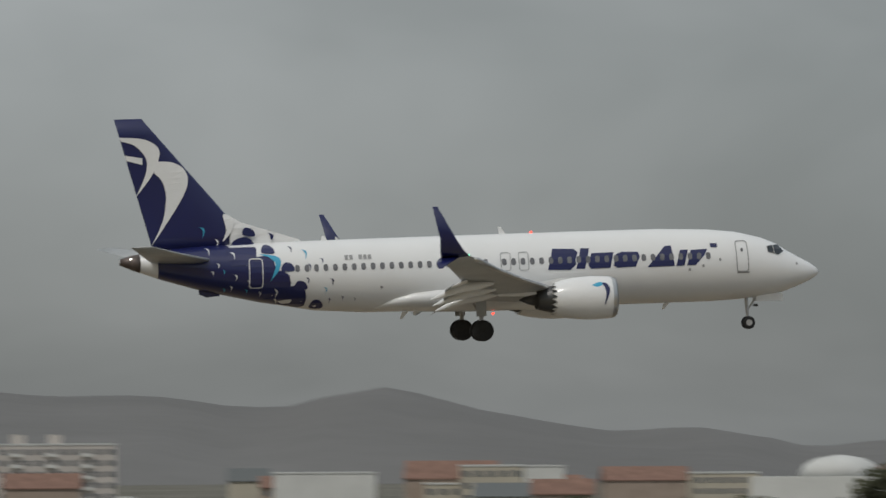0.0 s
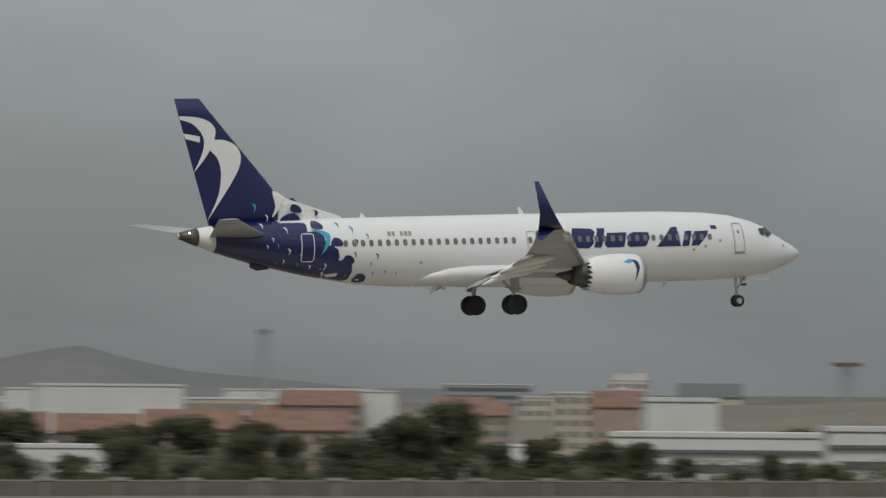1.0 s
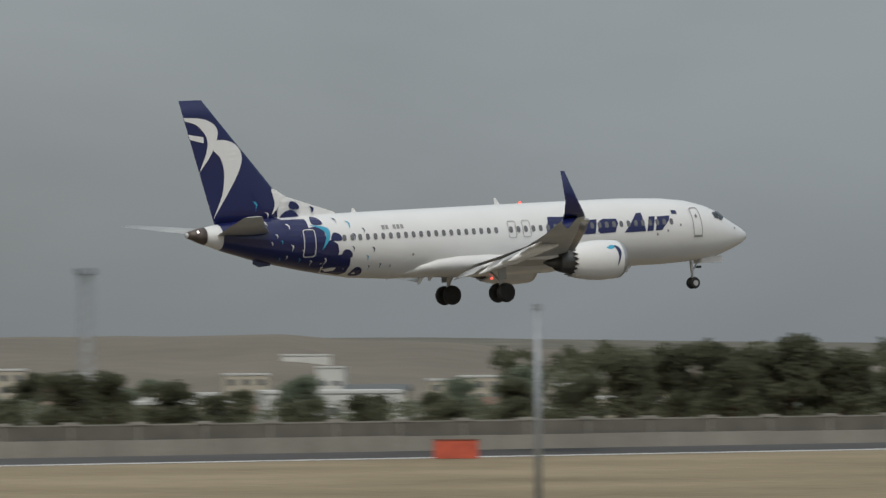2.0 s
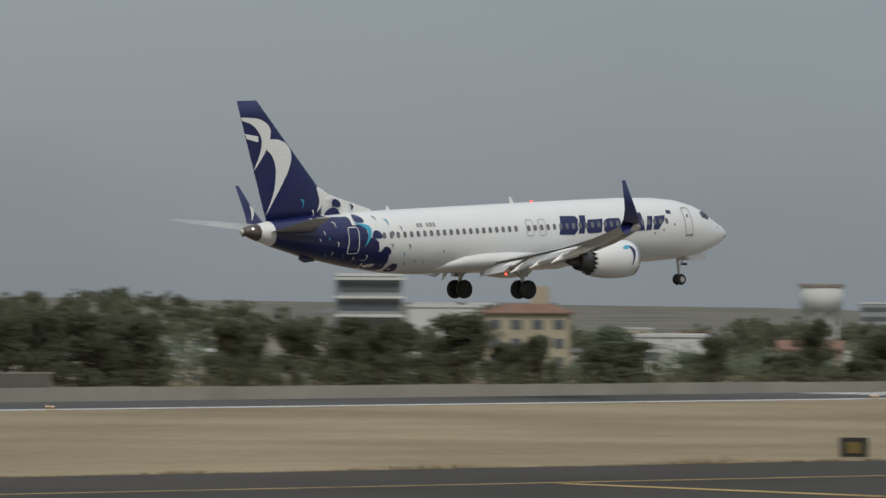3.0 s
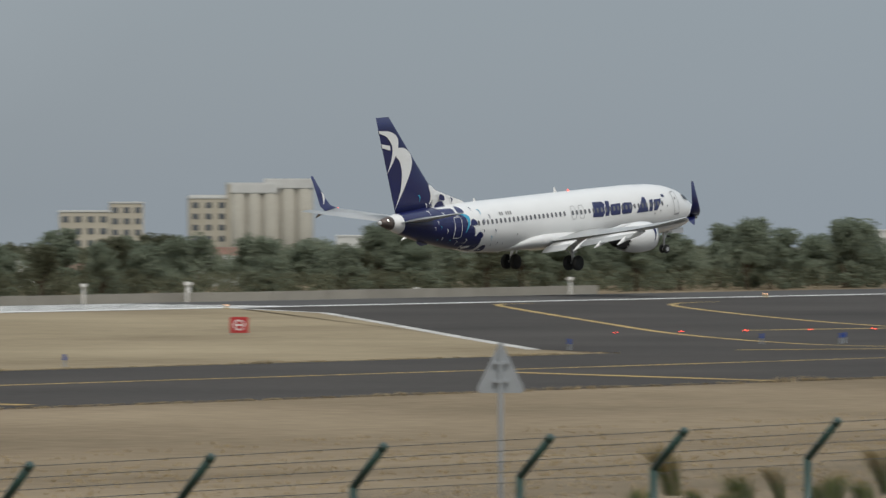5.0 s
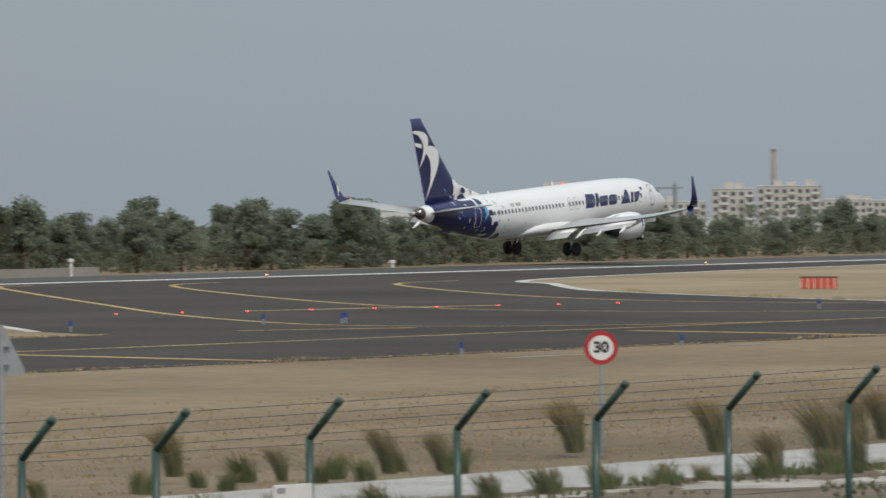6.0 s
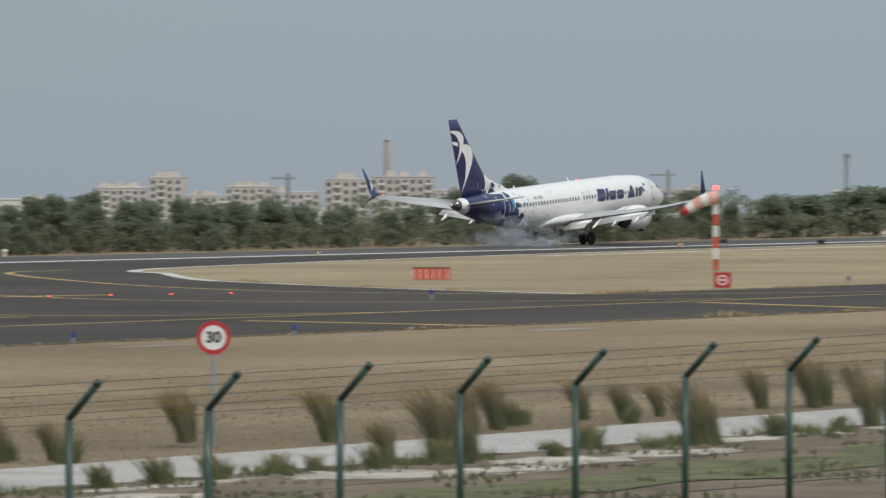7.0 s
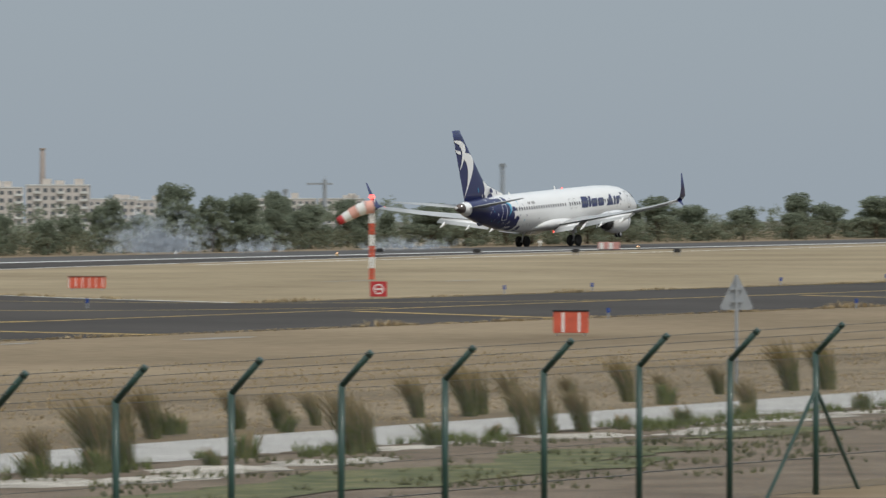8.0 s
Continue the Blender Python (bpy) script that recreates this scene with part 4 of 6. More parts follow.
    if kind in ("apart", "brick", "hotel", "cream", "grey", "louvre"):
        cols = max(3, int(w / 2.6))
        for f in range(floors):
            z = top - 2.2 - f * 2.6
            if z < -1:
                break
            if kind in ("louvre", "grey"):
                share("window_band", WINMESH, pose(0, 0, z) @ Matrix.Diagonal((w * 0.94, 1, 1.3, 1)), ob)
                if kind == "louvre":
                    share("floor_slab", BALMESH, pose(0, 0.2, z + 1.7) @ Matrix.Diagonal((w * 1.1, 1.2, 0.4, 1)), ob)
                continue
            for c in range(cols):
                x = -w / 2 + w * (c + 0.5) / cols
                share("window", WINMESH, pose(x, 0, z) @ Matrix.Diagonal((min(1.5, w / cols * 0.55), 1, 1.35, 1)), ob)
                if kind == "apart" and c % 3 == 1:
                    share("balcony", BALMESH, pose(x, 0, z - 0.45) @ Matrix.Diagonal((w / cols * 0.95, 1, 0.8, 1)), ob)
    elif kind == "hall":
        share("window_band", WINMESH, pose(0, 0, h * 0.42) @ Matrix.Diagonal((w * 0.8, 1, 0.7, 1)), ob)
        part("skirting", box(bmesh.new(), -w / 2 - 0.1, w / 2 + 0.1, -0.35, 0.1, h * 0.74, h * 0.80, 0.02), R_DARK, ob)
    else:
        for c in range(max(2, int(w / 5))):
            x = -w / 2 + w * (c + 0.5) / max(2, int(w / 5))
            share("window", WINMESH, pose(x, 0, top * 0.45) @ Matrix.Diagonal((1.6, 1, 1.1, 1)), ob)


for i, row in enumerate((
        ('apart', 196, 1445, 27.6, 20.2), ('redroof', 266, 1332, 19.7, 16.3), ('white', 306, 1426, 13.1, 14.6), ('domehall', 267, 1023, 24.2, 17.2),
        ('redroof', 311, 1115, 10.4, 14.7), ('redroof', 339, 1159, 15.4, 14.5), ('white', 326, 1006, 25.1, 15.5), ('redroof', 268, 1229, 12.5, 12.6),
        ('tank', 106, 507, 6.4, 4.4), ('tank', 126, 523, 11.2, 5.0), ('brick', 279, 916, 14.0, 11.7), ('brick', 296, 921, 13.2, 11.4),
        ('brick', 307, 907, 14.9, 12.2), ('brick', 319, 892, 15.3, 12.0), ('white', 195, 628, 11.6, 4.3), ('white', 505, 1367, 18.4, 13.7),
        ('white', 412, 1294, 30.0, 14.1), ('grey', 790, 2007, 30.9, 14.6), ('apart', 680, 1621, 11.1, 16.7), ('darkroof', 701, 1611, 17.3, 16.1),
        ('cube', 236, 549, 7.1, 8.5), ('hall', 207, 474, 18.7, 4.1), ('hall', 213, 450, 11.3, 4.3), ('white', 423, 746, 19.2, 4.3),
        ('louvre', 558, 706, 9.0, 14.9), ('hotel', 575, 692, 11.9, 12.1), ('drum', 640, 702, 6.0, 13.9), ('silo', 1125, 992, 9.2, 20.0),
        ('silo', 1117, 971, 11.0, 22.5), ('cream', 1112, 1006, 7.9, 18.0), ('grey', 1224, 1320, 9.4, 12.0), ('cream', 693, 854, 13.5, 13.0),
        ('white', 525, 604, 8.4, 5.3), ('cream', 767, 789, 8.6, 9.7), ('white', 629, 777, 11.4, 11.5), ('white', 626, 647, 9.5, 5.5),
        ('cream', 1032, 946, 11.0, 16.1), ('cream', 1125, 992, 9.2, 19.1), ('cream', 1131, 985, 9.9, 22.4), ('silo', 1122, 965, 11.1, 23.7),
        ('redroof', 750, 661, 11.8, 6.5), ('white', 1304, 1091, 20.9, 9.1), ('apart', 2066, 1407, 18.6, 11.4), ('apart', 2076, 1393, 12.3, 15.4),
        ('apart', 2001, 1326, 15.4, 8.5), ('apart', 2094, 1366, 17.4, 11.5), ('apart', 1983, 1352, 18.9, 11.4), ('apart', 1992, 1338, 12.2, 15.2),
        ('apart', 2083, 1382, 16.2, 8.2), ('apart', 2009, 1312, 17.7, 11.7), ('apart', 1860, 1175, 14.7, 14.6), ('apart', 1870, 1159, 21.3, 15.4),
        ('white', 1262, 810, 11.6, 6.9), ('white', 1151, 605, 11.2, 6.5), ('white', 1304, 926, 16.9, 10.7), ('white', 1107, 581, 12.1, 7.1),
        ('grey', 1158, 592, 15.4, 6.7), ('apart', 2225, 1345, 32.0, 8.9), ('apart', 2257, 1291, 26.2, 9.4), ('apart', 2268, 1271, 17.9, 9.4),
        ('apart', 2065, 1409, 11.0, 11.2), ('apart', 2132, 1489, 29.6, 5.8), ('apart', 2019, 1297, 16.8, 9.6), ('apart', 2136, 1299, 18.6, 9.7),
)):
    far_building(*row, seed=i)

# loose houses of the suburb between
rnd = random.Random(12)
for i in range(150):
    az = rnd.uniform(4, 52)
    dist = rnd.uniform(820, 1700)
    far_building(rnd.choice(("white", "white", "cream", "cream", "darkroof", "redroof", "white")), dist * math.sin(radians(az)), dist * math.cos(radians(az)), rnd.uniform(5, 14), rnd.uniform(3.6, 6.5) * (dist / 1100), 200 + i)


# the town on the rise behind, roof heights fitted to the camera's low skyline
rnd = random.Random(17)
for i in range(38):
    az, dist = rnd.uniform(6.5, 23), rnd.uniform(1280, 1680)
    x, y = dist * math.sin(radians(az)), dist * math.cos(radians(az))
    skyline = 7.4 + dist * math.tan(radians(rnd.uniform(-0.24, -0.07)))
    far_building(rnd.choice(("white", "cream", "brick", "cream", "redroof", "darkroof")), x, y, rnd.uniform(9, 24), skyline - far_ground(x, y), 400 + i)


def chimney(x, y, top, r):
    z0 = far_ground(x, y) - 2
    ob = tagged(new("factory_chimney"), "tall slender brick factory chimney", "chimney")
    ob.matrix_basis = pose(x, y, 0)
    # shaft brick is greyed, haze mixed into its colour
    part("shaft", rod(bmesh.new(), (0, 0, z0), (0, 0, top), r * 1.6, r, 20), mat("hazed_chimney_brick", (0.30, 0.26, 0.235), 0.9), ob, "", True)
    part("rim", rod(bmesh.new(), (0, 0, top - 0.5), (0, 0, top + 0.1), r * 1.2, seg=20), W_BRICK, ob)


chimney(1909.8, 1189.6, 15.9, 0.85)


def lattice(name, x, y, top, half, label, cat, cap=None, mt=None):
    z0 = far_ground(x, y)
    ob = tagged(new(name), label, cat)
    ob.matrix_basis = pose(x, y, z0)
    hgt = top - z0
    mt = mt or GALV
    for sx in (-1, 1):
        for sy in (-1, 1):
            part("leg", rod(bmesh.new(), (sx * half, sy * half, 0), (sx * half * 0.6, sy * half * 0.6, hgt), 0.09, seg=5), mt, ob)
    n = max(4, int(hgt / 1.6))
    bm = bmesh.new()
    for k in range(n):
        z = hgt * k / n
        for s in (-1, 1):
            rod(bm, (-half, s * half * 0.9, z), (half, s * half * 0.9, z + hgt / n), 0.06, seg=4)
            rod(bm, (s * half * 0.9, half, z), (s * half * 0.9, -half, z + hgt / n), 0.06, seg=4)
    part("bracing", bm, mt, ob)
    if cap:
        part("head", box(bmesh.new(), -cap, cap, -cap, cap, hgt - 0.9, hgt, 0.1), R_TILE if cap > 1.5 else mt, ob)


lattice("lattice_mast", 610.4, 1323.3, 12.4, 1.4, "distant mast with a red head", "mast", 2.6)
lattice("lattice_mast", 393.1, 762, 15.2, 0.9, "tall grey steel lattice mast", "mast", 1.2)
lattice("lattice_mast", 484.5, 1374.5, 19.2, 1.2, "distant grey lattice mast", "mast", 1.4)
lattice("lattice_mast", 1326.6, 700.1, 9.6, 0.5, "thin grey lattice mast", "mast", 0.6)
lattice("lattice_mast", 1302.2, 744.5, 3.6, 0.5, "thin grey lattice mast", "mast", 0.5)


def crane(x, y, top, turn):
    z0 = far_ground(x, y)
    ob = tagged(new("tower_crane"), "distant building crane with a long jib", "crane")
    ob.matrix_basis = pose(x, y, z0, 0, 0, turn)
    h = top - z0
    part("mast", box(bmesh.new(), -0.5, 0.5, -0.5, 0.5, 0, h, 0.05), GALV, ob)
    part("jib", box(bmesh.new(), -2.5, 6, -0.3, 0.3, h - 1.6, h - 1.0, 0.05), GALV, ob)
    part("apex", rod(bmesh.new(), (0, 0, h - 1), (0, 0, h + 1.2), 0.25, 0.08), GALV, ob)


crane(1681.2, 1083.3, 4.5, 150)
crane(1742.3, 982, 5.3, 140)
# white pointed canopy far behind the trees
bm = bmesh.new()
rings(bm, [[(-7.5, 0, -9), (2.8, 0, -9), (2.8, 4, -9), (-7.5, 4, -9)], [(-4.6, 0.5, -2.4), (2.6, 0.5, -2.2), (2.6, 3.5, -2.2), (-4.6, 3.5, -2.4)], [(-1.2, 0.9, -0.9), (2.6, 0.9, -0.6), (2.6, 3.0, -0.6), (-1.2, 3.0, -0.9)], [(2.2, 1.8, 1.1), (2.5, 1.8, 1.1), (2.5, 2.0, 1.1), (2.2, 2.0, 1.1)]])
tent = tagged(obj("canopy", bm, W_WHITE), "white pointed canopy roof", "canopy")
tent.matrix_basis = pose(1204.1, 894.5, 0, 0, 0, -53)


# ---- trees beyond the runway ----
def tree_model(seed, pale, tall):
    """A unit tree 5 m high: forked trunk, limbs, crown of many small leaves in uneven clumps."""
    r = random.Random(seed)
    ob = tagged(new("tree"), "dense grey-green roadside tree", "tree", group="tree belt beyond the runway")
    bm = rod(bmesh.new(), (0, 0, -0.6), (0.1, 0, 1.9), 0.16, 0.09, 7)
    tips = []
    for k in range(7):
        a = k * 0.9 + r.random()
        tip = Vector((math.cos(a) * r.uniform(0.5, 1.4), math.sin(a) * r.uniform(0.5, 1.4), r.uniform(1.6, 4.2) * tall))
        rod(bm, (0.05, 0, r.uniform(0.6, 1.6)), tip, 0.06, 0.02, 5)
        tips.append(tip)
    part("trunk", bm, BARK, ob)
    verts, faces = [], []
    clumps = []
    for k in range(26):
        h = r.uniform(0.06, 1.0)
        wide = 1.75 * math.sin(min(1.0, h * 1.0 + 0.32) * math.pi * 0.88) * r.uniform(0.55, 1.1) / (tall ** 0.5)
        a = r.uniform(0, 6.28)
        clumps.append((Vector((math.cos(a) * wide, math.sin(a) * wide, h * 4.55 * tall)), r.uniform(0.35, 0.75)))
    clumps += [(t, 0.5) for t in tips]
    clumps += [(Vector((r.uniform(-0.5, 0.5), r.uniform(-0.5, 0.5), z * tall)), 0.7) for z in (2.6, 3.3, 3.9)]
    for c, rad in clumps:
        for j in range(112):
            v = Vector((r.gauss(0, 1), r.gauss(0, 1), r.gauss(0, 1))).normalized() * rad * r.uniform(0.45, 1.05)
            v.z *= 0.85
            p = c + v
            q = Euler((r.uniform(-1.2, 1.2), r.uniform(-1.2, 1.2), r.uniform(0, 6.28))).to_matrix()
            s = r.uniform(0.06, 0.105)
            i0 = len(verts)
            verts += [tuple(p + q @ Vector(d)) for d in ((-s, 0, -s * 0.7), (s, 0, -s * 0.6), (s * 0.7, 0.02, s * 0.9), (-s * 0.8, -0.02, s * 0.8))]
            faces.append((i0, i0 + 1, i0 + 2, i0 + 3))
    me = bpy.data.meshes.new("crown")
    me.from_pydata(verts, [], faces)
    # pale crowns carry painted haze in their leaf colour
    me.materials.append(LEAF_HAZED if pale else LEAF)
    cr = new("crown", me)
    cr.parent = ob
    return ob


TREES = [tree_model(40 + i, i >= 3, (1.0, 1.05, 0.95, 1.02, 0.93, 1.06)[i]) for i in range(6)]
BELT = [(40, 3.0), (58, 3.6), (66, 4.9), (71, 5.2), (77, 4.4), (84, 4.6), (87, 5.6), (89, 7.2), (92, 7.0), (95, 6.4), (99, 5.6), (105, 3.8), (111, 4.4), (116, 3.1), (123, 5.4), (129, 5.0), (132, 6.7), (136, 6.8), (139, 4.4), (144, 5.2), (148, 3.4), (153, 4.2), (158, 2.9), (171, 2.8), (177, 4.5), (181, 5.0), (187, 5.0), (191, 4.2), (195, 3.0), (201, 3.4), (210, 3.0), (222, 5.0), (236, 7.2), (242, 6.3),
        (247, 6.0), (258, 5.6), (269, 4.7), (276, 5.8), (280, 4.0), (284, 5.0), (287, 4.7), (290, 3.0), (293, 3.3), (301, 3.1), (305, 3.6), (309, 2.9), (317, 2.4), (321, 2.4), (325, 4.5), (329, 2.9), (333, 2.8), (339, 2.4), (343, 4.0), (348, 5.5), (355, 5.8), (360, 5.2), (369, 5.2), (374, 4.8), (386, 4.6), (389, 5.4), (394, 5.2), (399, 3.7), (403, 4.6),
        (408, 5.6), (413, 3.8), (418, 4.6), (422, 5.3), (431, 6.4), (435, 6.6), (441, 5.7), (450, 5.6), (458, 4.7),
        (468, 6.3), (472, 4.2), (477, 5.8), (481, 6.7), (485, 6.5), (488, 4.6), (499, 5.6), (505, 4.5), (513, 5.9), (524, 4.2), (531, 5.4), (538, 4.8), (544, 4.0), (559, 4.1), (563, 2.0), (568, 2.1), (577, 3.2), (583, 4.9), (590, 5.8), (598, 6.8), (603, 4.8), (608, 3.6), (614, 3.6), (620, 5.4), (628, 5.3), (633, 3.8), (640, 6.2), (644, 4.9), (652, 5.6), (680, 5.6), (701, 5.3), (714, 4.0), (721, 6.2), (728, 3.6), (736, 3.6), (746, 5.3), (753, 4.1), (762, 5.3), (769, 4.1)]
rnd = random.Random(5)
x, first = 30.0, {}
count = 0
while x < 1500:
    top = float(np.interp(x, [b[0] for b in BELT], [b[1] for b in BELT]))
    for row in range(2 if x < 640 else 1):
        # farther along, models with haze put into the leaf colour take over
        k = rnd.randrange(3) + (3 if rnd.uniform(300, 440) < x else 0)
        y = 349 + row * 9 + rnd.uniform(-3, 3)
        s = (top + 0.3) / 4.75 * rnd.uniform(*((0.84, 1.06) if row == 0 else (0.74, 1.10)))
        wide = 1.12 * (1.0 if x < 640 else 1.45) * max(s, 0.7) * rnd.uniform(0.85, 1.25)
        m = pose(x + rnd.uniform(-1.2, 1.2), y, -1.0, 0, 0, rnd.uniform(0, 360))
        src = TREES[k]
        if k not in first:
            first[k] = src
            t = src
            t.matrix_basis = m
        else:
            t = copy_thing(src, m)
        t.scale = (wide, wide, s)
        count += 1
    x += (5.0 if x < 640 else 8.5) * rnd.uniform(0.8, 1.25)

# trees among the houses
rnd = random.Random(21)
for i in range(45):
    az, dist = rnd.uniform(5, 50), rnd.uniform(560, 1300)
    tx, ty = dist * math.sin(radians(az)), dist * math.cos(radians(az))
    t = copy_thing(TREES[rnd.randrange(6)], pose(tx, ty, far_ground(tx, ty), 0, 0, rnd.uniform(0, 360)))
    s = rnd.uniform(0.9, 1.5) * (0.7 + dist / 1600)
    t.scale = (s * 1.5, s * 1.5, s)
    tagged(t, "dark tree among distant houses", group="trees among the houses")

# a dark group on the rise before the town
rnd = random.Random(23)
for i in range(12):
    az, dist = rnd.choice((rnd.uniform(11.2, 13.4), rnd.uniform(13.6, 19.5))), rnd.uniform(880, 960)
    tx, ty = dist * math.sin(radians(az)), dist * math.cos(radians(az))
    t = copy_thing(TREES[rnd.randrange(3)], pose(tx, ty, far_ground(tx, ty), 0, 0, rnd.uniform(0, 360)))
    s = rnd.uniform(2.0, 2.6)
    t.scale = (s * 1.5, s * 1.5, s)
    tagged(t, "dark tree on the rise before the town", group="trees before the town")

# undergrowth along the belt
verts, faces = [], []
rnd = random.Random(9)
for i in range(90000):
    bx = (rnd.uniform(380, 820), rnd.uniform(30, 1450), rnd.uniform(60, 420))[i % 3]
    h = float(np.interp(bx, [60, 95, 110, 210, 225, 285, 300, 340, 350, 420, 460], [1.2, 1.2, 2.5, 2.5, 1.6, 1.6, 0.8, 0.8, 1.5, 1.5, 1.3])) + 1.5 * (0.5 + 0.5 * noise.noise((bx * 0.11, 0.3, 0)))
    p = Vector((bx, 343 + rnd.uniform(0, 16), -1.0 + h * rnd.random() ** 0.8))
    q = Euler((rnd.uniform(-1.2, 1.2), rnd.uniform(-1.2, 1.2), rnd.uniform(0, 6.28))).to_matrix()
    s = rnd.uniform(0.08, 0.14)
    i0 = len(verts)
    verts += [tuple(p + q @ Vector(d)) for d in ((-s, 0, -s * 0.5), (s, 0, -s * 0.4), (s * 0.7, 0, s * 0.7), (-s * 0.8, 0, s * 0.6))]
    faces.append((i0, i0 + 1, i0 + 2, i0 + 3))
me = bpy.data.meshes.new("undergrowth")
me.from_pydata(verts, [], faces)
me.materials.append(LEAF)
tagged(new("undergrowth", me), "dark scrub along the foot of the tree belt", "shrubs", kind="stuff")

# the wood behind the belt, one mass of small leaf sprays
verts, faces = [], []
rnd = random.Random(19)
for i in range(3400):
    bx = rnd.uniform(30, 1500) if i % 2 else rnd.uniform(60, 760)
    prof = float(np.interp(bx, [b[0] for b in BELT], [b[1] for b in BELT]))
    peak = max(1.6, prof * (0.80 if bx < 640 else 0.96)) * (0.82 + 0.22 * noise.noise((bx * 0.16, 1.7, 0)))
    c = Vector((bx, 364 + rnd.uniform(0, 12), -1.0 + peak * rnd.random() ** 0.7))
    rad = rnd.uniform(0.4, 0.9)
    for j in range(50):
        v = Vector((rnd.gauss(0, 1), rnd.gauss(0, 1), rnd.gauss(0, 0.8))).normalized() * rad * rnd.uniform(0.5, 1.05)
        q = Euler((rnd.uniform(-1.2, 1.2), rnd.uniform(-1.2, 1.2), rnd.uniform(0, 6.28))).to_matrix()
        s = rnd.uniform(0.085, 0.14)
        p, i0 = c + v, len(verts)
        verts += [tuple(p + q @ Vector(d)) for d in ((-s, 0, -s * 0.5), (s, 0, -s * 0.4), (s * 0.7, 0, s * 0.7), (-s * 0.8, 0, s * 0.6))]
        faces.append((i0, i0 + 1, i0 + 2, i0 + 3))
me = bpy.data.meshes.new("wood")
me.from_pydata(verts, [], faces)
# leaf colour with the haze painted in
me.materials.append(LEAF_HAZED)
tagged(new("wood", me), "dense hazy grey-green wood behind the tree belt", "wood", kind="stuff")

# woods and gardens of the far plain
verts, faces = [], []
rnd = random.Random(29)
for i in range(3000):
    az = rnd.uniform(31, 53)
    lump = noise.noise((az * 0.9, 4.1, 0)) + 0.6 * noise.noise((az * 3.1, 1.1, 0))
    if rnd.random() > 0.75 + 0.9 * lump:
        continue
    dist = rnd.uniform(900, 1300)
    tx, ty = dist * math.sin(radians(az)), dist * math.cos(radians(az))
    foot = far_ground(tx, ty) - 1.0
    peak = 7.4 + dist * math.tan(radians((-0.26 if az < 37.6 else -0.42 if az < 40 else -0.54) + 0.20 * lump))
    c = Vector((tx, ty, foot + max(1.0, peak - foot) * rnd.random() ** 0.5))
    rad = rnd.uniform(0.9, 1.7)
    for j in range(30):
        v = Vector((rnd.gauss(0, 1), rnd.gauss(0, 1), rnd.gauss(0, 0.8))).normalized() * rad * rnd.uniform(0.5, 1.05)
        q = Euler((rnd.uniform(-1.2, 1.2), rnd.uniform(-1.2, 1.2), rnd.uniform(0, 6.28))).to_matrix()
        s = rnd.uniform(0.3, 0.55)
        p, i0 = c + v, len(verts)
        verts += [tuple(p + q @ Vector(d)) for d in ((-s, 0, -s * 0.5), (s, 0, -s * 0.4), (s * 0.7, 0, s * 0.7), (-s * 0.8, 0, s * 0.6))]
        faces.append((i0, i0 + 1, i0 + 2, i0 + 3))
me = bpy.data.meshes.new("far_wood")
me.from_pydata(verts, [], faces)
me.materials.append(LEAF)
tagged(new("far_wood", me), "hazy grey woods on the distant plain", "wood", kind="stuff")

# perimeter fence beyond the runway's start
far_fence = tagged(new("perimeter_fence"), "dull solid fence with pale posts beyond the runway", "fence")
W_DULL = mat("dull_panel", (0.16, 0.15, 0.13), 0.9, vary=0.2, scale=0.6)
for i in range(59):
    x = -40 + i * 4.7
    z0, z1 = barrier_top(x), barrier_top(x) + 0.88
    part("panel", box(bmesh.new(), x + 0.1, x + 4.6, 332.6, 332.72, z0 - 0.3, z1, 0.01), W_DULL, far_fence)
    part("post", box(bmesh.new(), x - 0.65, x + 0.65, 332.55, 332.8, z1, z1 + 0.24, 0.03), BARRIER, far_fence)
    part("post", box(bmesh.new(), x - 0.05, x + 0.08, 332.52, 332.8, -1.0, z1, 0.01), BARRIER, far_fence)
    part("rail", box(bmesh.new(), x, x + 4.7, 332.58, 332.66, z1 + 0.003, z1 + 0.09), BARRIER, far_fence)


# ---- things on the airfield ----
def upright(name, x, y, label, cat, turn=None, group=""):
    ob = tagged(new(name), label, cat, group)
    az = math.degrees(math.atan2(x, y))
    ob.matrix_basis = pose(x, y, ground_height(y), 0, 0, -az if turn is None else turn)
    return ob


hut = upright("marker_hut", 313.2, 329.3, "red and white striped equipment hut beside the runway", "hut")
part("body", box(bmesh.new(), -1.3, 3.1, 0.1, 2.2, 0, 1.95, 0.03), ORANGE, hut)
for i, x in enumerate((-1.15, -0.45, 0.35, 0.75, 1.5)):
    part("stripe", box(bmesh.new(), x, x + (0.55, 0.45, 0.16, 0.3, 0.35)[i], 0.07, 0.12, 0.03, 1.9), SIGNWHITE, hut)
part("roof", box(bmesh.new(), -1.4, 3.2, 0, 2.3, 1.95, 2.05, 0.02), W_GREY, hut)
part("board", box(bmesh.new(), -3.0, -1.35, 0.1, 0.3, 0, 1.95, 0.02), SIGNWHITE, hut)
for z in (0.4, 1.0, 1.55):
    part("stripe", box(bmesh.new(), -3.02, -1.33, 0.06, 0.32, z, z + 0.3), RED, hut)

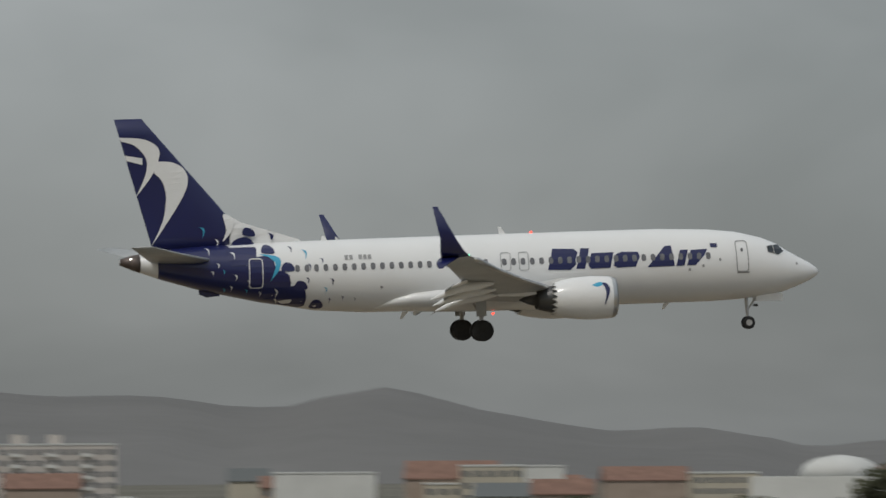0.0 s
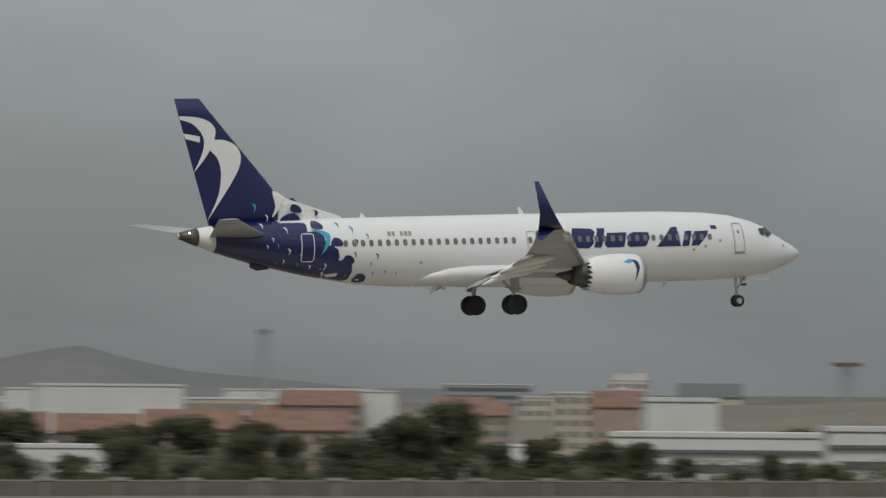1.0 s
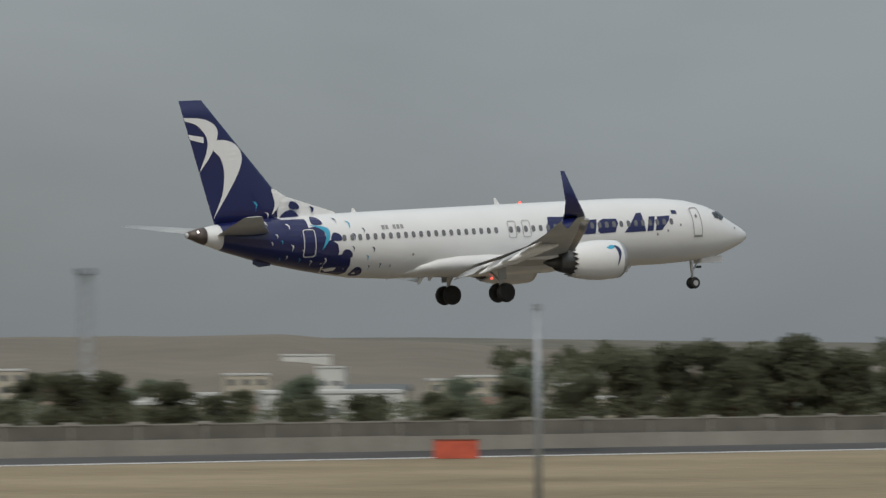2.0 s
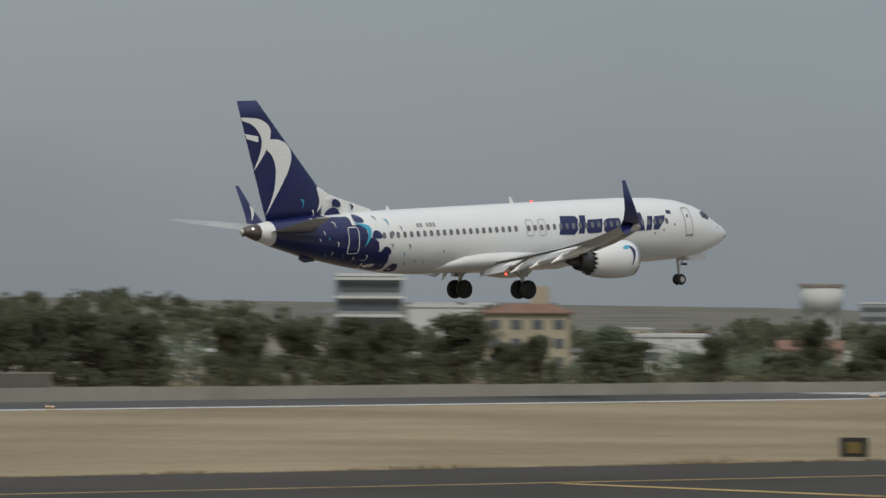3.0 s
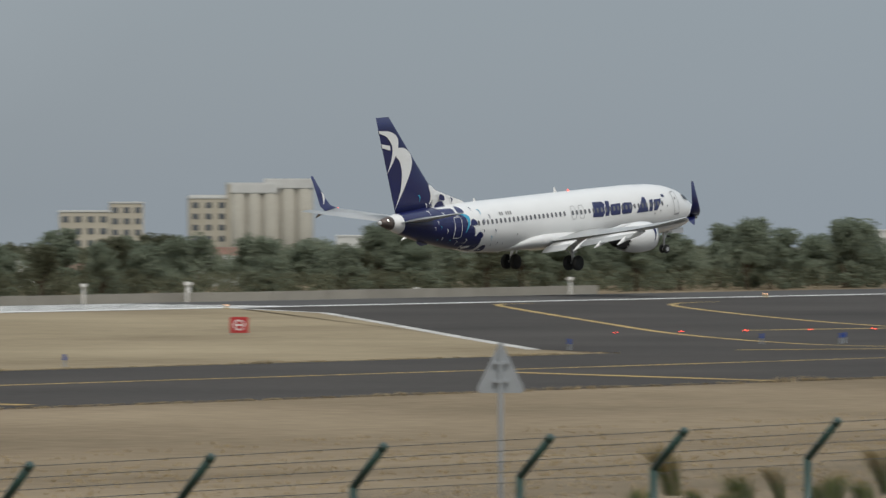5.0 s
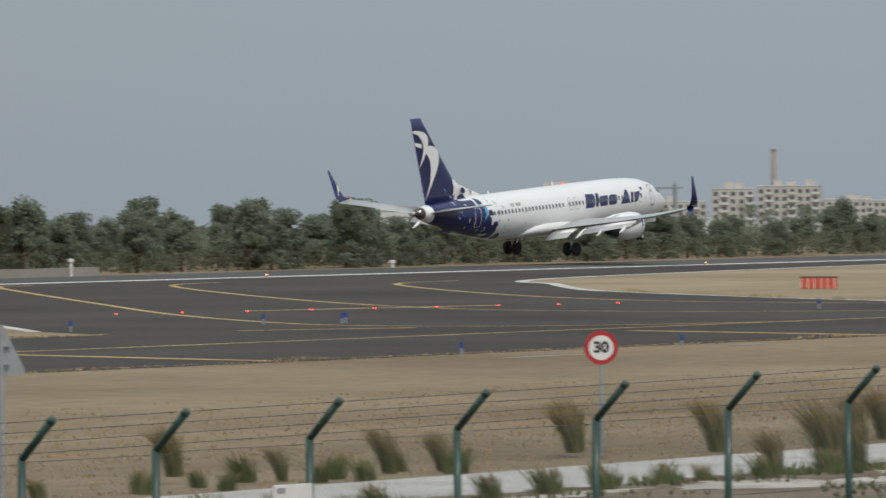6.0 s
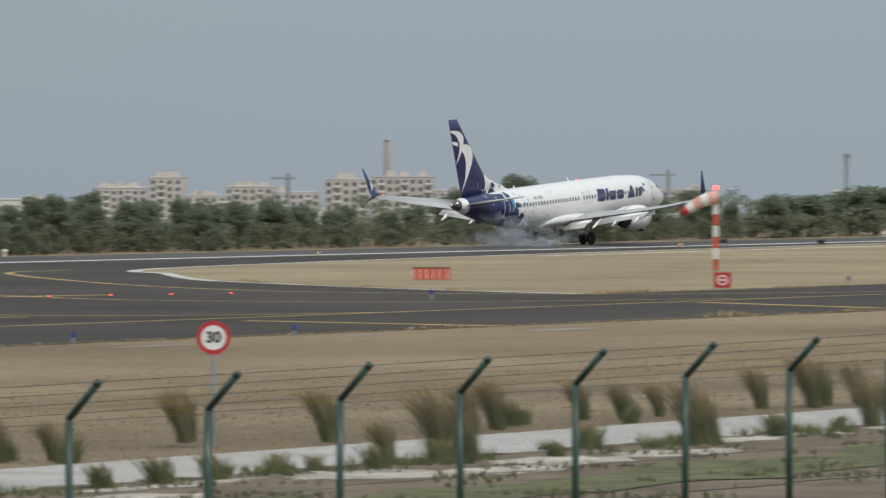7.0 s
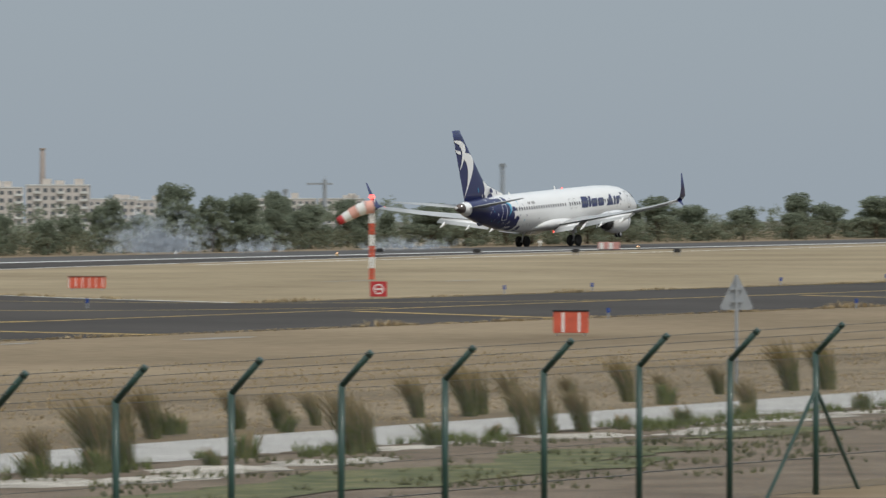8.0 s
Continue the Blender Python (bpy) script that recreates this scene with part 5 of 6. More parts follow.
mast = tagged(new("striped_mast"), "red and white lattice mast behind the hut", "mast")
mast.matrix_basis = pose(320.2, 336.0, -1.0, 0, 0, -43)
segs = 9
for k in range(segs):
    z0, z1 = 12.3 * k / segs, 12.3 * (k + 1) / segs
    w = 0.46 - 0.03 * k
    bm = bmesh.new()
    for sx in (-1, 1):
        for sy in (-1, 1):
            rod(bm, (sx * w, sy * w, z0), (sx * (w - 0.03), sy * (w - 0.03), z1), 0.09, seg=5)
    for s in (-1, 1):
        for j in range(3):
            a, b = z0 + (z1 - z0) * j / 3, z0 + (z1 - z0) * (j + 1) / 3
            rod(bm, (-w, s * w, a), (w, s * w, b), 0.06, seg=4)
            rod(bm, (s * w, -w, b), (s * w, w, a), 0.06, seg=4)
    part("mast_section", bm, ORANGE if k % 2 == 0 else SIGNWHITE, mast)


def board(name, x, y, w, h, z0, body, label, cat, stripes=(), legs=True, symbol=False, top=None):
    ob = upright(name, x, y, label, cat)
    part("panel", box(bmesh.new(), -w / 2, w / 2, -0.1, 0.1, z0, z0 + h, 0.02), body, ob)
    for x0, x1 in stripes:
        part("stripe", box(bmesh.new(), x0, x1, -0.115, -0.09, z0 + 0.03, z0 + h - 0.05), SIGNWHITE, ob)
    if legs:
        for sx in (-1, 1):
            part("leg", rod(bmesh.new(), (sx * w * 0.4, 0, -0.1), (sx * w * 0.4, 0, z0 + 0.1), 0.04), GALV, ob)
    if top:
        part("cap", box(bmesh.new(), -w / 2 - 0.03, w / 2 + 0.03, -0.14, 0.14, z0 + h, z0 + h + 0.07, 0.01), top, ob)
    if symbol:
        bm = bmesh.new()
        vs = [[bm.verts.new((r * math.cos(i * math.pi / 14), -0.115, z0 + h / 2 + r * math.sin(i * math.pi / 14))) for i in range(28)] for r in (h * 0.34, h * 0.26)]
        for i in range(28):
            bm.faces.new((vs[0][i], vs[0][(i + 1) % 28], vs[1][(i + 1) % 28], vs[1][i]))
        part("ring", bm, SIGNWHITE, ob)
        part("bar", box(bmesh.new(), -h * 0.2, h * 0.2, -0.125, -0.105, z0 + h * 0.45, z0 + h * 0.55), SIGNWHITE, ob)
    return ob


board("equipment_box", 167.4, 278.6, 2.4, 1.0, 0.04, ORANGE, "dull orange equipment box beside the runway", "equipment box", top=R_TILE)
pole = upright("slender_mast", 123.5, 197.5, "slender grey steel mast in dry grass", "mast")
part("shaft", rod(bmesh.new(), (0, 0, -0.3), (0, 0, 8.0), 0.16, 0.11, 12), GALV, pole, "", True)
part("foot_plate", box(bmesh.new(), -0.3, 0.3, -0.3, 0.3, -0.02, 0.08, 0.01), CONCRETE, pole)
part("head", box(bmesh.new(), -0.2, 0.2, -0.12, 0.12, 7.9, 8.15, 0.03), GALV, pole)
board("barrier_board", 344.5, 211.3, 2.35, 0.72, 0.16, ORANGE, "red slatted marker board on legs in dry grass", "marker board", [(-1.15 + 0.42 * k, -1.1 + 0.42 * k) for k in range(6)], top=R_TILE)
board("no_entry_sign", 334.2, 184.7, 1.0, 0.9, 0.06, RED, "red no-entry sign with a white ring", "sign", symbol=True)
board("no_entry_sign", 259.9, 227.0, 0.98, 0.86, 0.1, RED, "red no-entry sign in the dry grass", "sign", symbol=True)
board("marker_board", 260.6, 134.0, 1.6, 0.98, 0.12, ORANGE, "orange-red marker board with white joints", "marker board", [(-0.42, -0.30), (0.32, 0.42)], top=BLACK)
ob = board("guidance_sign", 176.6, 191.8, 1.15, 0.78, 0.05, BLACK, "dark taxiway guidance sign with amber panel", "sign")
part("face", box(bmesh.new(), -0.3, 0.3, -0.13, -0.1, 0.2, 0.65), mat("amber_face", (0.16, 0.11, 0.03), 0.5), ob)
board("marker_board", 552.5, 280.0, 2.1, 0.7, 0.05, mat("faded_pink", (0.55, 0.28, 0.25), 0.7), "faded red and white board beside the runway", "marker board", [(-0.9, -0.5), (0.0, 0.4)])

for x, y in ((506.1, 279.6), (506.9, 270.1), (511.2, 262.4), (515.7, 254.5)):
    ob = upright("approach_lamp", x, y, "dark approach slope lamp box on short legs", "lamp", group="approach slope lamps")
    part("housing", box(bmesh.new(), -0.35, 0.35, -0.4, 0.5, 0.3, 0.62, 0.06), BLACK, ob)
    for sx in (-0.22, 0.22):
        part("leg", rod(bmesh.new(), (sx, 0, -0.1), (sx, 0, 0.32), 0.04), GALV, ob)

for x, y, h in ((389 * 0.965, 345.1 * 0.965, 1.75), (428.4 * 0.985, 336.9 * 0.985, 1.7), (353.8 * 1.02, 324.4 * 1.02, 1.8), (362.7 * 1.03, 322 * 1.03, 1.8), (405, 334.5, 1.0), (470, 333, 0.9), (560, 333, 0.8), (640, 333, 0.8)):
    ob = upright("white_post", x, y, "white post with a broad head beyond the runway", "post", group="white posts beyond the runway")
    part("stem", rod(bmesh.new(), (0, 0, -0.1), (0, 0, h - 0.25), 0.12, seg=10), SIGNWHITE, ob)
    part("head", box(bmesh.new(), -0.24, 0.24, -0.2, 0.2, h - 0.3, h, 0.05), SIGNWHITE, ob)

# stop bar and edge lights
STOPGLOW = mat("stop_bar_glow", (0.6, 0.03, 0.02), 0.3, emit=(1.0, 0.06, 0.04, 4))
BLUELENS = mat("blue_lens", (0.02, 0.06, 0.28), 0.2)
for i in range(9):
    x, y = 274.0 + 4.1 * i, 212.4 - 1.35 * i
    ob = upright("stop_bar_light", x, y, "small red stop bar light set in the asphalt", "light", group="stop bar lights")
    part("housing", rod(bmesh.new(), (0, 0, 0), (0, 0, 0.06), 0.14, 0.11, 10), BLACK, ob)
    bm = bmesh.new()
    bmesh.ops.create_icosphere(bm, subdivisions=2, radius=0.045, matrix=Matrix.Translation((0, 0, 0.09)))
    part("lens", bm, STOPGLOW, ob)
for x, y in ((259.3, 191.7), (262.6, 189.2), (264.3, 190.2), (243.7, 191.7), (232, 149.2), (206, 190), (300, 184), (347, 183), (358, 182.6), (383, 181.4), (292, 148), (320, 147), (398, 180.6), (218, 151)):
    ob = upright("edge_light", x, y, "short blue taxiway edge light on a pale stem", "light", group="taxiway edge lights")
    part("stem", rod(bmesh.new(), (0, 0, -0.05), (0, 0, 0.32), 0.055, seg=8), GALV, ob)
    part("lens", rod(bmesh.new(), (0, 0, 0.3), (0, 0, 0.55), 0.09, 0.07, 10), BLUELENS, ob)
WARM = mat("runway_lamp_glow", (0.8, 0.6, 0.4), 0.3, emit=(1, 0.55, 0.25, 2))
for x in range(200, 800, 60):
    ob = upright("runway_light", x, 280.6, "low runway edge light", "light", group="runway edge lights")
    part("housing", rod(bmesh.new(), (0, 0, -0.02), (0, 0, 0.2), 0.12, 0.08, 8), YELLOW, ob)
    bm = bmesh.new()
    bmesh.ops.create_icosphere(bm, subdivisions=1, radius=0.06, matrix=Matrix.Translation((0, 0, 0.25)))
    part("lens", bm, WARM, ob)

# windsock
sock = upright("windsock", 390.6, 216.4, "red and white windsock on a banded mast", "windsock")
for k in range(6):
    bm = bmesh.new()
    z0, z1 = 0.78 * k, 0.78 * (k + 1)
    for sx, sy in ((-0.15, -0.14), (0.15, -0.14), (0, 0.18)):
        rod(bm, (sx, sy, z0 - (0.1 if k == 0 else 0)), (sx, sy, z1), 0.06, seg=6)
    for j in range(2):
        rod(bm, (-0.15, -0.14, z0 + 0.39 * j), (0.15, -0.14, z0 + 0.39 * (j + 1)), 0.045, seg=5)
        rod(bm, (0.15, -0.14, z0 + 0.39 * j), (-0.15, -0.14, z0 + 0.39 * (j + 1)), 0.045, seg=5)
    part("mast_section", bm, ORANGE if k % 2 == 0 else SIGNWHITE, sock)
part("pole", rod(bmesh.new(), (0, 0, 4.5), (0, 0, 5.7), 0.06), ORANGE, sock)
bm = bmesh.new()
bmesh.ops.create_icosphere(bm, subdivisions=2, radius=0.17, matrix=Matrix.Translation((0, 0, 5.75)))
part("lamp", bm, mat("mast_lamp", (0.6, 0.03, 0.03), 0.3, emit=(1, 0.1, 0.08, 2.5)), sock)
SOCKPALE = mat("faded_red_cloth", (0.66, 0.36, 0.30), 0.85)
knots = [(0.15, 5.05, 0.48), (-0.45, 5.0, 0.46), (-1.0, 4.8, 0.42), (-1.5, 4.52, 0.37), (-1.95, 4.25, 0.32), (-2.35, 4.02, 0.27)]
for k in range(5):
    bm = bmesh.new()
    (xa, za, ra), (xb, zb, rb) = knots[k], knots[k + 1]
    ax = Vector((xb - xa, 0, zb - za)).normalized()
    up = Vector((-ax.z, 0, ax.x))
    secs = []
    for u in (0, 0.33, 0.66, 1.0):
        c = Vector((xa + (xb - xa) * u, 0, za + (zb - za) * u))
        rr = (ra + (rb - ra) * u) * (1 + 0.03 * math.sin(u * 9 + k))
        secs.append([c + rr * (math.cos(i * math.pi / 10) * up + math.sin(i * math.pi / 10) * Vector((0, 1, 0))) for i in range(20)])
    rings(bm, secs, k == 4)
    part("sock_band", bm, (SOCKPALE, SIGNWHITE, SOCKPALE, SIGNWHITE, RED)[k], sock, "", True)


# ---- foreground: verge, fence, signs ----
def blotch(x, y, rx, ry, z, material, seed, name, label):
    r = random.Random(seed)
    pts = [(x + rx * math.cos(a) * r.uniform(0.7, 1.15), y + ry * math.sin(a) * r.uniform(0.6, 1.2)) for a in np.arange(0, 6.28, 0.26)]
    tagged(obj(name, flat(pts, z), material), label, "ground", kind="structure")


tagged(obj("verge", flat([(30, 20), (400, 20), (400, 62.2)] + [(x, 62.2 + 0.2 * math.sin(x * 0.7)) for x in range(396, 30, -3)], 2.006), SOIL), "bare brown soil verge along the fence", "ground", kind="structure")
rnd = random.Random(31)
for i in range(26):
    x = 84 + i * 3.6 + rnd.uniform(-1.5, 1.5)
    blotch(x, rnd.uniform(58.2, 61.2), rnd.uniform(1.2, 3.4), rnd.uniform(0.5, 1.3), 2.009 + 0.0005 * i, GRAVEL, 50 + i, "gravel_patch", "pale stony patch beside the path")
for i, (x, y, rx, ry) in enumerate(((92, 54.5, 6, 1.6), (101, 54.5, 8, 2.2), (110, 56, 4, 1.4), (84, 56.5, 4, 1.2), (121, 57.5, 4, 1.0), (76, 55, 4, 1.5), (132, 57, 6, 1.0))):
    blotch(x, y, rx, ry, 2.026 + 0.0005 * i, HERB, 90 + i, "weed_patch", "patch of low green weeds on bare soil")
for i in range(34):
    blotch(62 + i * 2.9 + rnd.uniform(-1.2, 1.2), 61.5 + rnd.uniform(-0.1, 0.15), rnd.uniform(0.7, 1.9), rnd.uniform(0.12, 0.4), 2.021 + 0.0004 * i, SOIL, 140 + i, "soil_patch", "brown soil washed over the path's edge")
# bare pale slabs in the grass
PALE = ((248.5, 145.4, 3.4, 0.7), (218.0, 147.0, 3.0, 0.5), (389.7, 208.7, 3.6, 0.5), (384.0, 214.5, 5.0, 0.4), (236.0, 148.4, 2.0, 0.4))
for i, (x, y, rx, ry) in enumerate(PALE):
    blotch(x, y, rx, ry, 0.012 + 0.001 * i, SHOULDER, 190 + i, "bare_patch", "bare pale stony patch in dry grass")
# low bank of dry earth before the fence
bm = bmesh.new()
rows = []
for i in range(40):
    x = 95.9 + i * 1.0
    wob = 0.12 * math.sin(i * 0.9) + 0.08 * math.sin(i * 2.3)
    grow = min(1.0, i / 7)
    rows.append([bm.verts.new((x, y + wob, 1.98 + (h + 0.02) * grow)) for y, h in ((47.0, -0.02), (46.6, 0.10), (45.6, 0.14), (42.0, -0.06))])
for a, b in zip(rows, rows[1:]):
    for k in range(3):
        bm.faces.new((a[k], a[k + 1], b[k + 1], b[k]))
bm.normal_update()
for f in bm.faces:
    if f.normal.z < 0:
        f.normal_flip()
tagged(obj("earth_bank", bm, DRY, smooth=True), "low bank of dry tan earth before the fence", "ground", kind="structure")
# crack joints of the service path
for i in range(60):
    x = 40 + i * 4.0
    tagged(obj("path_joint", strip([(x, 61.7), (x + 0.02, 66.1)], 0.03, 2.017), SOIL), "dark joint across the concrete path", "joint", kind="structure")


STUBBLE = mat("pale_straw", (0.38, 0.30, 0.18), 0.9, vary=0.3)


def weeds(name, n, x0, x1, y0, y1, size, material, seed, label):
    r = random.Random(seed)
    verts, faces = [], []
    for i in range(n):
        c = Vector((r.uniform(x0, x1), r.uniform(y0, y1), 0))
        c.z = 2.0 if c.y < 66 else ground_height(c.y) - 0.005
        if noise.noise((c.x * 0.35, c.y * 0.5, seed)) < 0.05:
            continue
        for j in range(9):
            a = r.uniform(0, 6.28)
            h = size * r.uniform(0.4, 1.2)
            d = Vector((math.cos(a), math.sin(a), 0))
            s = Vector((-d.y, d.x, 0)) * 0.012
            t = c + d * h * r.uniform(0.3, 1.0) + Vector((0, 0, h))
            i0 = len(verts)
            verts += [tuple(c - s + d * 0.02), tuple(c + s + d * 0.02), tuple(t)]
            faces.append((i0, i0 + 1, i0 + 2))
    me = bpy.data.meshes.new(name)
    me.from_pydata(verts, [], faces)
    me.materials.append(material)
    tagged(new(name, me), label, "grass", kind="stuff")


def turf(name, paths, n, seed, label):
    """Uneven tufts along the edges of the asphalt."""
    r = random.Random(seed)
    verts, faces = [], []
    for pts in paths:
        for a, b in zip(pts, pts[1:]):
            a, b = Vector(a), Vector(b)
            for i in range(int((b - a).length * n)):
                u = a.lerp(b, r.random())
                size = 0.10 + 0.45 * max(0.0, noise.noise((u.x * 0.16, u.y * 0.16, seed)))
                c = Vector((u.x + r.gauss(0, 0.25), u.y + r.gauss(0, 0.3), 0.0))
                for j in range(5):
                    t = r.uniform(0, 6.28)
                    d, h = Vector((math.cos(t), math.sin(t), 0)), size * r.uniform(0.3, 1.0)
                    w = Vector((-d.y, d.x, 0)) * 0.03
                    i0 = len(verts)
                    verts += [tuple(c - w), tuple(c + w), tuple(c + d * h * 0.7 + Vector((0, 0, h)))]
                    faces.append((i0, i0 + 1, i0 + 2))
    me = bpy.data.meshes.new(name)
    me.from_pydata(verts, [], faces)
    me.materials.append(STUBBLE)
    tagged(new(name, me), label, "grass", kind="stuff")


turf("edge_turf", ([(x, near_edge(x)) for x in range(100, 420, 20)], [(x, far_edge(x)) for x in list(range(100, 241, 20))], [(x, far_edge(x)) for x in range(316, 480, 20)], EXIT_RIGHT[-4:-1]), 12, 61, "uneven dry turf along the asphalt's edge")
weeds("low_weeds", 7000, 60, 150, 50, 61, 0.13, HERB, 3, "low green weeds on the verge")
weeds("field_grass", 16000, 60, 240, 84, 128, 0.10, STUBBLE, 14, "short dry grass on the field before the taxiway")
weeds("stubble", 6000, 60, 170, 66.5, 86, 0.08, STUBBLE, 4, "dry grass stubble behind the path")
weeds("edge_weeds", 3500, 60, 170, 60.0, 61.9, 0.22, SHRUB, 6, "green weeds along the path edge")


def tuft_model(seed, tall, straw):
    """A clump of bent grass stems with feathery straw heads."""
    r = random.Random(seed)
    ob = tagged(new("grass_clump"), "tall clump of wind-bent grass with straw-coloured plumes" if straw else "low bushy green grass clump", "grass clump", group="grass clumps by the path")
    for name, count, mt in (("foliage", 300, SHRUB), ("plume", 150 if straw else 25, STRAW)):
        verts, faces = [], []
        for i in range(count):
            a = r.uniform(0, 6.28)
            c = Vector((math.cos(a), math.sin(a), 0)) * r.uniform(0, 0.20)
            h = tall * (r.uniform(0.3, 0.92) if name == "foliage" else r.uniform(0.75, 1.1))
            lean = Vector((math.cos(a), math.sin(a), 0)) * r.uniform(0.05, 0.36) + Vector((-0.15, 0.26, 0)) * r.uniform(0.5, 1.4)
            side = Vector((-math.sin(a), math.cos(a), 0)) * (0.006 if name == "foliage" else 0.004)
            pts = [c + lean * (u ** 1.8) * h + Vector((0, 0, h * (u - 0.12 * u * u))) for u in (0, 0.4, 0.75, 1.0)]
            i0 = len(verts)
            for k, p in enumerate(pts):
                wd = (1.0, 1.0, 0.8, 0.15)[k] if name == "foliage" else (0.6, 0.8, 3.2, 0.8)[k]
                verts += [tuple(p - side * wd), tuple(p + side * wd)]
            for k in range(3):
                faces.append((i0 + 2 * k, i0 + 2 * k + 1, i0 + 2 * k + 3, i0 + 2 * k + 2))
        me = bpy.data.meshes.new(name)
        me.from_pydata(verts, [], faces)
        me.materials.append(mt)
        o = new(name, me)
        o.parent = ob
    return ob


TALL = [tuft_model(70 + i, 1.15, True) for i in range(3)]
LOW = [tuft_model(80 + i, 0.55, False) for i in range(3)]
spots = [(106.7, 67.8, 1.0), (98.6, 61.4, 0.8), (99.9, 61.0, 1.3), (100.6, 60.9, 1.1), (113.3, 67.9, 1.0), (112.6, 68.1, 0.9), (118.2, 68.7, 0.8), (119.1, 68.2, 0.75), (120.8, 68.3, 0.7), (110.1, 61.2, 0.85), (108.3, 60.4, 1.2), (109.2, 60.6, 1.0), (128.2, 68.2, 1.0), (129.5, 68.0, 0.9), (117.5, 61.4, 1.0), (118.6, 61.5, 0.9), (130.2, 62.4, 0.8),
         (93.3, 71.0, 0.9), (92.8, 68.2, 0.6), (105.6, 70.4, 1.0), (104.9, 70.0, 0.9), (127.1, 67.9, 1.1), (125.6, 68.4, 0.9), (136.8, 68.8, 1.0), (139.0, 68.9, 0.6), (145.9, 68.8, 1.2), (147.2, 68.4, 1.2), (119.6, 61.2, 0.9), (133.5, 68.6, 0.7), (142.6, 69.2, 0.7), (96.4, 68.4, 0.8), (97.4, 67.9, 0.7)]
for i, (x, y, s) in enumerate(spots):
    src = TALL[i % 3]
    m = pose(x, y, 1.96, 0, 0, (i * 37) % 40 - 20)
    t = src if i < 3 else copy_thing(src, m)
    t.matrix_basis = m
    t.scale = (s, s, s)
rnd = random.Random(77)
lows = [(94.5, 61.2), (95.7, 61.1), (105.5, 61.2), (99.3, 60.7), (115.7, 61.3), (121.4, 61.2), (124, 61.0), (127.5, 61.3), (88.9, 61.0), (90.4, 60.8), (92.2, 60.9), (97.0, 60.6), (134, 61.4), (137.6, 61.2), (141, 61.3), (112.4, 60.8), (85.5, 60.9), (83, 61.0), (102.6, 60.2), (96.8, 67.2), (89.5, 67.0), (144, 61), (148, 61.2), (80.5, 60.6)]
lows += [(rnd.uniform(80, 150), rnd.uniform(66.6, 69)) for k in range(14)]
for i, (x, y) in enumerate(lows):
    src = LOW[i % 3]
    s = rnd.uniform(0.7, 1.2)
    m = pose(x, y, 1.96, 0, 0, rnd.uniform(0, 360))
    t = src if i < 3 else copy_thing(src, m)
    t.matrix_basis = m
    t.scale = (s * 1.2, s * 1.2, s)

# wire fence
fence = tagged(new("wire_fence"), "green wire mesh fence with cranked posts and barbed wire", "fence")
fence.matrix_basis = pose(0, 0, 0, 0, 0, -5)
FY, STEP, X0, N = 54.0, 2.83, 53.8 - 3 * 2.83, 32


def rise(x):
    """The fence climbs along the flat verge, its low end sunk to fit the camera's view."""
    return 0.0104 * (min(x, 96) - 93.4)


GZ, BEND, TIP = 2.03, 4.40, 4.86
bm = bmesh.new()
rod(bm, (0, 0, -0.3), (0, 0, BEND - GZ), 0.052, seg=12)
rod(bm, (0, 0.008, BEND - GZ - 0.03), (0, -0.50, TIP - GZ), 0.05, 0.05, 12)
rod(bm, (0, -0.48, TIP - GZ - 0.02), (0, -0.53, TIP - GZ + 0.03), 0.058, 0.05, 12)
first = part("post", bm, FENCEGREEN, fence, "dark green cranked steel post", True)
first.matrix_basis = pose(X0, FY, GZ + rise(X0))
OFF = {5: -0.42, 6: -0.31, 7: -0.19, 8: -0.12}  # posts set a little out of step, fitted to the camera's view
for i in range(1, N):
    share("post", first.data, pose(X0 + STEP * i + OFF.get(i, 0), FY, GZ + rise(X0 + STEP * i) + 0.01 * math.sin(i * 2.3), 0, 0.5 * math.sin(i * 1.7), 0), fence)
# one panel of diagonal mesh wires
verts, faces = [], []


def wire(a, b, r):
    a, b = Vector(a), Vector(b)
    d = (b - a).normalized()
    u = d.orthogonal().normalized()
    v = d.cross(u)
    i0 = len(verts)
    for p in (a, b):
        for k in range(3):
            verts.append(tuple(p + r * (math.cos(k * 2.094) * u + math.sin(k * 2.094) * v)))
    for k in range(3):
        faces.append((i0 + k, i0 + (k + 1) % 3, i0 + 3 + (k + 1) % 3, i0 + 3 + k))


top, low = 2.30, 0.05
c = -top
while c < STEP:
    for flip in (0, 1):
        x0, z0, x1, z1 = c, low, c + (top - low), top
        if x0 < 0:
            z0, x0 = low - x0, 0
        if x1 > STEP:
            z1, x1 = z1 - (x1 - STEP), STEP
        if z1 > z0 + 0.01:
            if flip:
                x0, x1 = STEP - x0, STEP - x1
            wire((x0, 0.003 * flip, z0), (x1, 0.003 * flip, z1), 0.0022)
    c += 0.075
for z in (top, 1.15, 0.62, low):
    wire((0, 0.01, z), (STEP, 0.01, z), 0.005 if z != 0.62 else 0.011)
me = bpy.data.meshes.new("mesh_panel")
me.from_pydata(verts, [], faces)
me.materials.append(WIRE)
for i in range(N - 1):
    share("mesh_panel", me, pose(X0 + STEP * i, FY + 0.055, GZ + rise(X0 + STEP * (i + 0.5))), fence)
